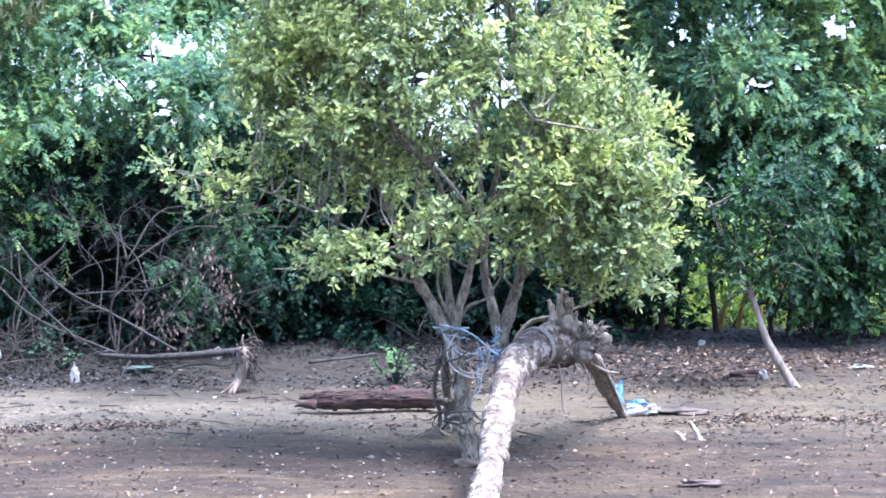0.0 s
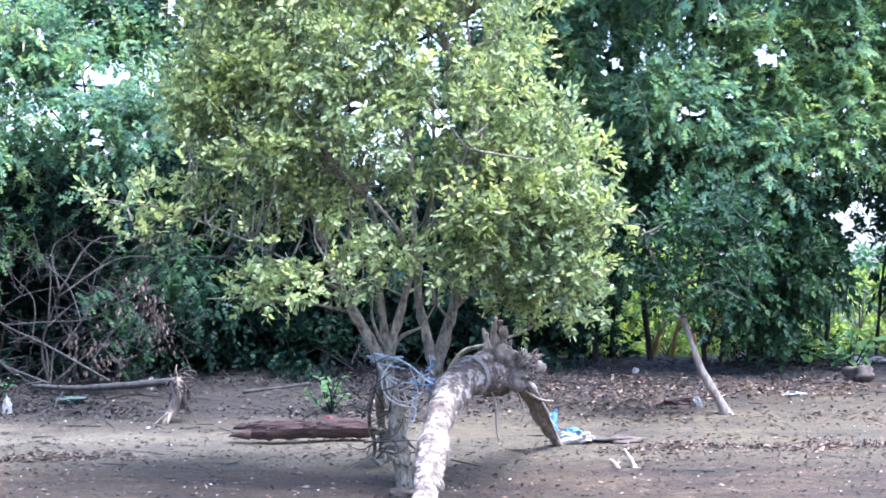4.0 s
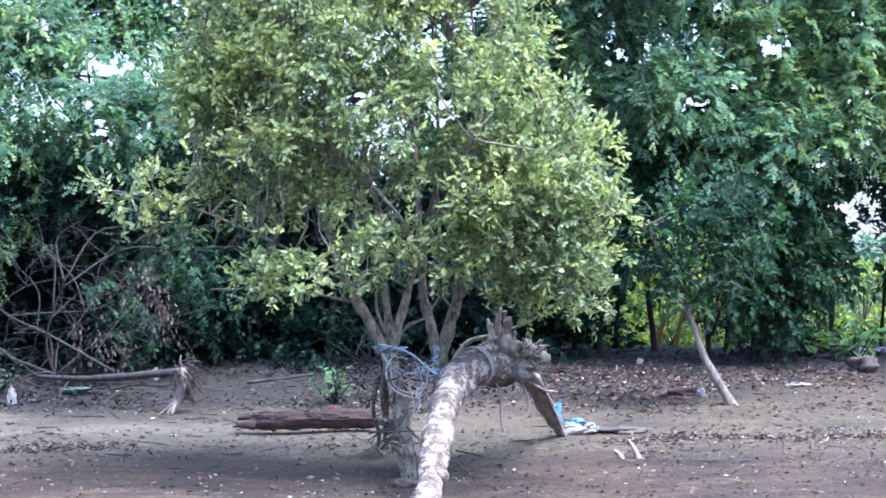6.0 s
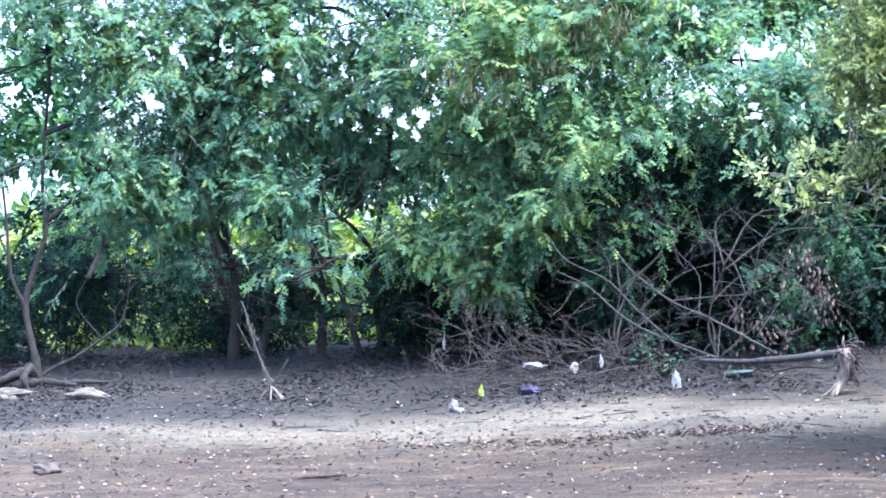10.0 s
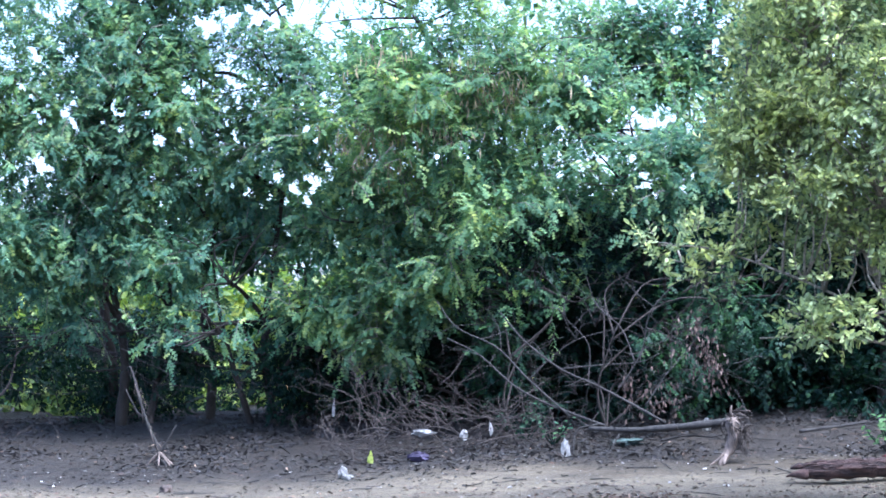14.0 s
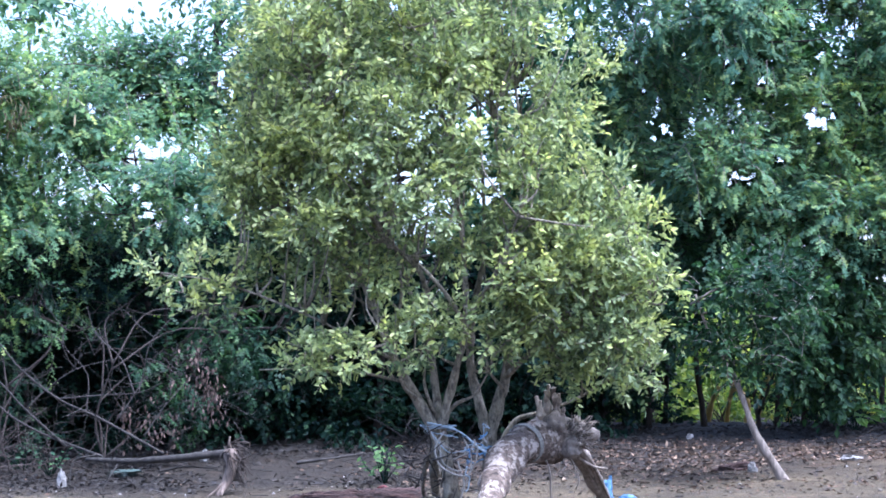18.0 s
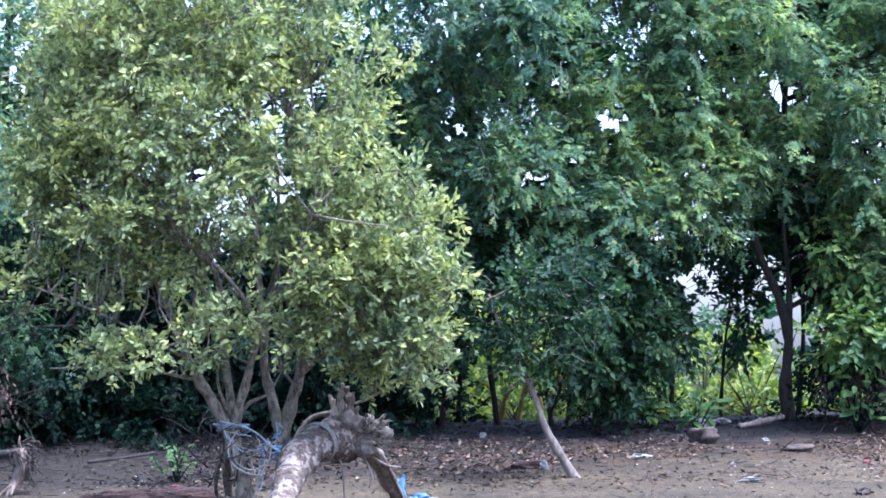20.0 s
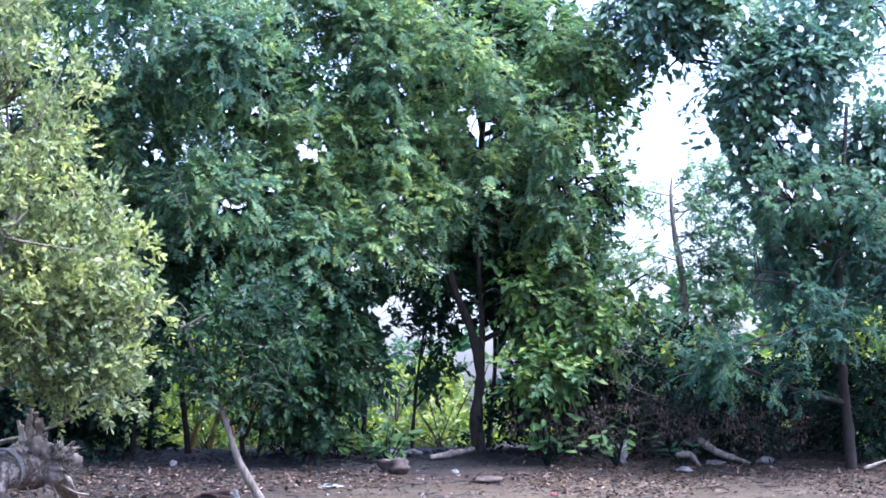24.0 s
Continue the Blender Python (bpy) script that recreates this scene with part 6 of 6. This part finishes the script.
def stick(ctrl, r, label, mat, seed, name="stick", sides=9):
    rng = np.random.default_rng(seed)
    c = np.array(ctrl, float)
    o = np.array([c[0][0], c[0][1], gz(c[0][0], c[0][1])])
    g = Geo()
    tube(g, curve(c - o, 16), r, sides, 0.14, rng)
    ob = new(name, g.mesh(name, mat))
    ob.location = o
    tagged(ob, label, "stick")


stick([(2.16, 21.15, 0.55), (2.12, 21.15, 0.63), (2.07, 21.15, 0.67)], [0.025, 0.022, 0.01], "short pale stick standing in the sand", M_SPLINTER, 91)
stick([(2.3, 21.15, 0.56), (2.25, 21.15, 0.68), (2.2, 21.15, 0.76)], [0.025, 0.022, 0.012], "short pale forked stick standing in the sand", M_SPLINTER, 92)
stick([(6.0, 27.5, 1.32), (6.25, 27.55, 1.36), (6.55, 27.6, 1.42)], [0.035, 0.045, 0.03], "pale bleached log lying by the dark trunk", M_DRIFTGREY, 93, "bleached_log")
stick([(9.1, 26.9, 1.52), (9.3, 26.8, 1.38), (9.65, 26.7, 1.26)], [0.045, 0.04, 0.015], "pale broken branch lying in the brush", M_DRIFTGREY, 94, "broken_branch")
stick([(8.75, 26.7, 1.36), (8.9, 26.65, 1.36), (9.0, 26.6, 1.24)], [0.035, 0.04, 0.015], "curved pale root lying on the sand", M_DRIFTGREY, 95, "broken_root")
stick([(10.95, 26.4, 1.2), (11.2, 26.4, 1.28), (11.5, 26.4, 1.38)], [0.02, 0.015], "thin pale stick leaning by the trunk", M_SPLINTER, 96)
stick([(-6.4, 19.9, 0.455), (-6.2, 19.95, 0.465), (-5.95, 20.0, 0.47)], [0.02, 0.015], "reddish-brown stick lying on damp sand", M_BROWNLOG, 97)
stick([(-1.4, 25.6, 1.12), (-1.0, 25.7, 1.16), (-0.7, 25.8, 1.2)], [0.02, 0.012], "brown stick lying in the leaf litter", M_FALLEN, 98)
stick([(-11.95, 25.7, 1.08), (-11.7, 25.75, 1.2), (-11.45, 25.9, 1.3)], [0.03, 0.05, 0.06], "black gnarled root at the foot of the tree", M_DARKBARK, 151, "gnarled_root")
stick([(-11.5, 25.6, 1.1), (-11.2, 25.6, 1.15), (-10.8, 25.6, 1.1)], [0.05, 0.045, 0.02], "black rotten branch lying at the foot of the tree", M_DARKBARK, 152, "rotten_branch")
stick([(-11.35, 25.5, 1.05), (-11.4, 25.5, 1.2), (-11.45, 25.8, 1.32)], [0.03, 0.04, 0.05], "dark prop root of the old tree", M_DARKBARK, 153, "prop_root")
stick([(-11.0, 25.8, 1.12), (-10.7, 25.7, 1.13), (-10.45, 25.7, 1.12)], [0.03, 0.03, 0.015], "dark broken branch lying in the litter", M_DARKBARK, 154, "rotten_branch")
for i, (x_, y_, h_) in enumerate(((3.75, 30.2, 0.55), (4.0, 30.3, 0.5), (4.15, 30.2, 0.62), (4.55, 30.4, 0.5), (3.5, 30.1, 0.45), (-8.3, 30.3, 0.5))):
    stick([(x_, y_, 1.3), (x_ + 0.05, y_, 1.36 + h_ * 0.5), (x_ + 0.16 * (-1) ** i, y_, 1.36 + h_)], [0.035, 0.03], "yellow bamboo stake in the sunlit garden", M_BAMBOO, 100 + i, "bamboo_stake")
for i, (x_, y_, r_) in enumerate(((2.05, 28.4, 0.05), (4.1, 28.3, 0.035), (4.45, 28.5, 0.03), (4.7, 28.1, 0.03), (5.35, 28.4, 0.03), (-8.6, 28.0, 0.06), (-10.0, 28.4, 0.07), (-6.6, 28.2, 0.04))):
    stick([(x_, y_, 1.3), (x_ + 0.04, y_, 2.0), (x_ - 0.06, y_, 2.8), (x_ + 0.05, y_, 3.6)], [r_, r_ * 0.7], "thin dark sapling trunk in the shade", M_DARKBARK, 110 + i, "sapling_trunk")

# ropes round the mangrove
def build_ropes():
    rng = np.random.default_rng(45)
    o = np.array([0.1, 20.5, 1.5])
    s = thing("mooring_rope", o, "pale blue and grey ropes knotted round the mangrove stems", "rope")
    for k in range(4):
        g = Geo()
        c = np.array([0.09 + 0.01 * k, 20.52, 1.60 - 0.025 * k]) - o
        tube(g, ring_path(c, np.array([0.1, 0.05, 1.0]) + rng.normal(0, 0.14, 3), 0.13 + rng.uniform(0, 0.03), 1.0, 0.0, 26) + rng.normal(0, 0.003, (26, 3)), [0.006], 6, 0.1, rng)
        part("blue_turn", g, M_PALEBLUE, s, "pale blue rope turn")
    for k in range(14):  # loose tangle of cord hanging between the stems
        g = Geo()
        c = np.array([0.44 + rng.normal(0, 0.06), 20.3 + rng.normal(0, 0.03), 1.42 + rng.normal(0, 0.06)]) - o
        q = c + np.cumsum(rng.normal(0, 0.035, (6, 3)), axis=0) * np.array([1, 0.4, 1])
        tube(g, curve(q, 16), [rng.uniform(0.004, 0.008)], 5, 0.1, rng)
        part("tangle", g, (M_BLUE, M_BLUE, M_ROPE, M_PALEBLUE)[k % 4], s)
    for k in range(3):  # pale loops swinging from the first stem to the tangle
        g = Geo()
        z0, z1, sag = 1.6 - 0.05 * k, 1.46 - 0.03 * k, rng.uniform(0.02, 0.2)
        q = np.array([(0.0 + 0.02 * k, 20.38, z0), (0.14, 20.33, (z0 + z1) / 2 - sag), (0.3, 20.31, z1 - sag * 0.6), (0.45, 20.3, z1)]) - o + rng.normal(0, 0.012, (4, 3))
        tube(g, curve(q, 18), [0.005], 5, 0.08, rng)
        part("swag", g, M_PALEBLUE if k % 2 else M_ROPE, s)
    lines = [([(0.0, 20.38, 1.62), (0.15, 20.33, 1.6), (0.3, 20.3, 1.53), (0.42, 20.3, 1.42), (0.5, 20.3, 1.38)], 0.01, M_PALEBLUE),
             ([(0.14, 20.36, 1.55), (0.06, 20.32, 1.42), (0.09, 20.3, 1.28), (0.2, 20.3, 1.2), (0.32, 20.3, 1.18), (0.4, 20.3, 1.3), (0.42, 20.3, 1.42)], 0.008, M_ROPE), ([(0.1, 20.36, 1.5), (0.12, 20.3, 1.3), (0.25, 20.3, 1.22), (0.38, 20.3, 1.26)], 0.007, M_ROPE),
             ([(0.3, 20.35, 1.5), (0.36, 20.3, 1.35), (0.35, 20.3, 1.2), (0.28, 20.3, 1.05)], 0.007, M_ROPE), ([(0.25, 20.35, 1.3), (0.3, 20.3, 1.1), (0.26, 20.3, 0.95), (0.32, 20.3, 0.85)], 0.01, M_ROPE)]
    for ctrl, r, m in lines:
        for k in range(1 if m == M_ROPE else 3):
            g = Geo()
            c = np.array(ctrl) - o
            tube(g, curve(c + rng.normal(0, 0.014 if m == M_ROPE else 0.026, c.shape) * min(k, 1), 20), [min(r, 0.008) * rng.uniform(0.75, 1.0)], 6, 0.08, rng)
            part("rope_end", g, m, s)


build_ropes()

# ---- slim tree beyond the gap ----
def build_slim_tree():
    rng = np.random.default_rng(47)
    o = np.array([11.35, 34.0, gz(11.35, 34.0)])
    s = thing("slim_tree", o, "slim pale tree with thin drooping boughs beyond the gap", "tree")
    g = Geo()
    tube(g, curve(np.array([(11.35, 34.0, 1.2), (11.3, 34.0, 2.6), (11.27, 34, 3.64), (11.14, 34, 4.4), (11.08, 34, 5.0), (11.1, 34, 5.3)]) - o, 20), [0.075, 0.06, 0.035, 0.01], 9, 0.08, rng)
    part("trunk", g, M_GREYTWIG, s)
    p, out = [], []
    for k in range(22):
        b_ = np.array([11.3 - 0.05 * k / 6, 34.0, 2.6 + 0.12 * k]) - o
        side = 1.0 if k % 4 else -1.0
        d = np.array([side * rng.uniform(0.5, 1.5), rng.uniform(-0.7, 0.7), rng.uniform(0.1, 0.8)])
        pts = curve([b_, b_ + d * 0.55, b_ + d + np.array([0, 0, -0.35])], 9)
        g = Geo()
        tube(g, pts, [0.012, 0.004], 5, 0.05, rng)
        part("bough", g, M_GREYTWIG, s)
        for q in pts[1:]:
            for _ in range(5):
                p.append(q + rng.normal(0, 0.07, 3))
                out.append(d)
    leaves, twigs = sprays(rng, np.array(p), unit(np.array(out)), 6, *FEATHERY, 0.12, 0.3, 0.55)
    tagged(part("twig_mass", twigs, M_GREYTWIG, s), kind="stuff")
    tagged(part("crown", leaves, M_FEATHER, s, "", False), kind="stuff")


build_slim_tree()

# ---- what nobody could count ----


def ground_points(rng, n, x0, x1, y0, y1):
    x, y = rng.uniform(x0, x1, n), rng.uniform(y0, y1, n)
    return x, y


def build_litter():
    rng = np.random.default_rng(61)
    # fallen leaves: thick under the trees, thin on the open sand, a wrack line between
    x, y = ground_points(rng, 90000, -13, 13, 22.4, 29.0)
    p = np.stack([x, y, ground_height(x, y)], 1)
    keep = rng.random(len(x)) < np.clip((y - 0.05 * x - 22.9) / 1.8, 0.04, 1) * np.clip(0.7 + 0.7 * wave(p, 2.2, 71), 0.15, 1)
    xw = rng.uniform(-13, 13, 17000)
    yw = 21.75 + 0.35 * np.sin(xw * 0.35 + 0.6) + 0.1 * np.sin(xw * 1.7) + rng.normal(0, 0.12, len(xw)) * (1 + (rng.random(len(xw)) < 0.25) * 3.5)
    pw = np.stack([xw, yw, ground_height(xw, yw)], 1)
    kw = rng.random(len(xw)) < np.clip(0.4 + 0.9 * wave(pw, 1.6, 72), 0.06, 1)
    xs, ys = ground_points(rng, 9500, -11, 11, 17.4, 22.8)
    ps = np.stack([xs, ys, ground_height(xs, ys)], 1)
    q = np.vstack([p[keep], pw[kw], ps])
    n = len(q)
    way = np.stack([rng.normal(size=n), rng.normal(size=n), rng.normal(0, 0.25, n)], 1)
    up = unit(np.stack([rng.normal(0, 0.4, n), rng.normal(0, 0.4, n), np.ones(n)], 1))
    size = np.where(q[:, 1] < 23, rng.uniform(0.025, 0.07, n), rng.uniform(0.03, 0.08, n))
    # dark litter on the left; beyond 27.1 its colour carries the trees' shade
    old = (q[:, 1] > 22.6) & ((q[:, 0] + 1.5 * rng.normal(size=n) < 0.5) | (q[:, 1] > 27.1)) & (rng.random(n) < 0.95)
    for name, mat, k, label in (("leaf_litter", M_LITTER, ~old, "dry brown fallen leaves strewn over the sand"), ("rotting_litter", M_SHADELITTER, old, "rotting leaves and bark under the trees, coloured dark also for shade")):
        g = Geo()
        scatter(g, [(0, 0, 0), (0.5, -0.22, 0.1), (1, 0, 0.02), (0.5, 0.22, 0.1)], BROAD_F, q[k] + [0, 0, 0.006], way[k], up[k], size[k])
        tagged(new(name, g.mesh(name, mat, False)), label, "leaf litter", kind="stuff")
    # shells, coral bits and pebbles on the lower beach
    x, y = ground_points(rng, 7500, -11, 11, 17.2, 25.0)
    k = rng.random(len(x)) < np.clip(0.5 + 0.7 * wave(np.stack([x, y, 0 * x], 1), 1.4, 73), 0.1, 1)
    q = np.stack([x, y, ground_height(x, y)], 1)[k]
    n = len(q)
    g = Geo()
    octa = [(1, 0, 0), (0, 1, 0), (-1, 0, 0), (0, -1, 0), (0, 0, 0.6), (0, 0, -0.6)]
    faces = [(0, 1, 4), (1, 2, 4), (2, 3, 4), (3, 0, 4), (1, 0, 5), (2, 1, 5), (3, 2, 5), (0, 3, 5)]
    way = np.stack([rng.normal(size=n), rng.normal(size=n), 0 * x[:n]], 1)
    size = np.exp(rng.normal(-5.1, 0.5, n))
    s_ = np.asarray(octa, float)
    w1 = unit(way)
    w2 = np.stack([-w1[:, 1], w1[:, 0], 0 * w1[:, 0]], 1)
    v = q[:, None] + size[:, None, None] * (s_[None, :, 0:1] * w1[:, None] * 1.5 + s_[None, :, 1:2] * w2[:, None] + s_[None, :, 2:3] * np.array([0, 0, 1.0]))
    v = v + rng.normal(0, 0.18, v.shape) * size[:, None, None] + [0, 0, 0.003]
    g.add(v.reshape(-1, 3), None, (np.asarray(faces)[None] + 6 * np.arange(n)[:, None, None]).reshape(-1, 3))
    tagged(new("shell_grit", g.mesh("shell_grit", M_SHELLS, False)), "broken shells and pebbles scattered over damp sand", "shells", kind="stuff")
    # small sticks
    x, y = ground_points(rng, 1100, -13, 13, 20.5, 28.5)
    k = rng.random(len(x)) < np.clip((y - 20) / 6, 0.08, 1)
    q = np.stack([x, y, ground_height(x, y) + 0.012], 1)[k]
    n = len(q)
    d = np.stack([rng.normal(size=n), rng.normal(size=n) * 0.6, rng.normal(0, 0.08, n)], 1)
    d = unit(d) * rng.uniform(0.05, 0.25, n)[:, None]
    g = Geo()
    thin_tubes(g, q - d, q + rng.normal(0, 0.012, q.shape), q + d, rng.uniform(0.004, 0.009, n))
    tagged(new("fallen_twigs", g.mesh("fallen_twigs", M_FALLEN)), "small dry sticks lying on the sand", "twigs", kind="stuff")


build_litter()
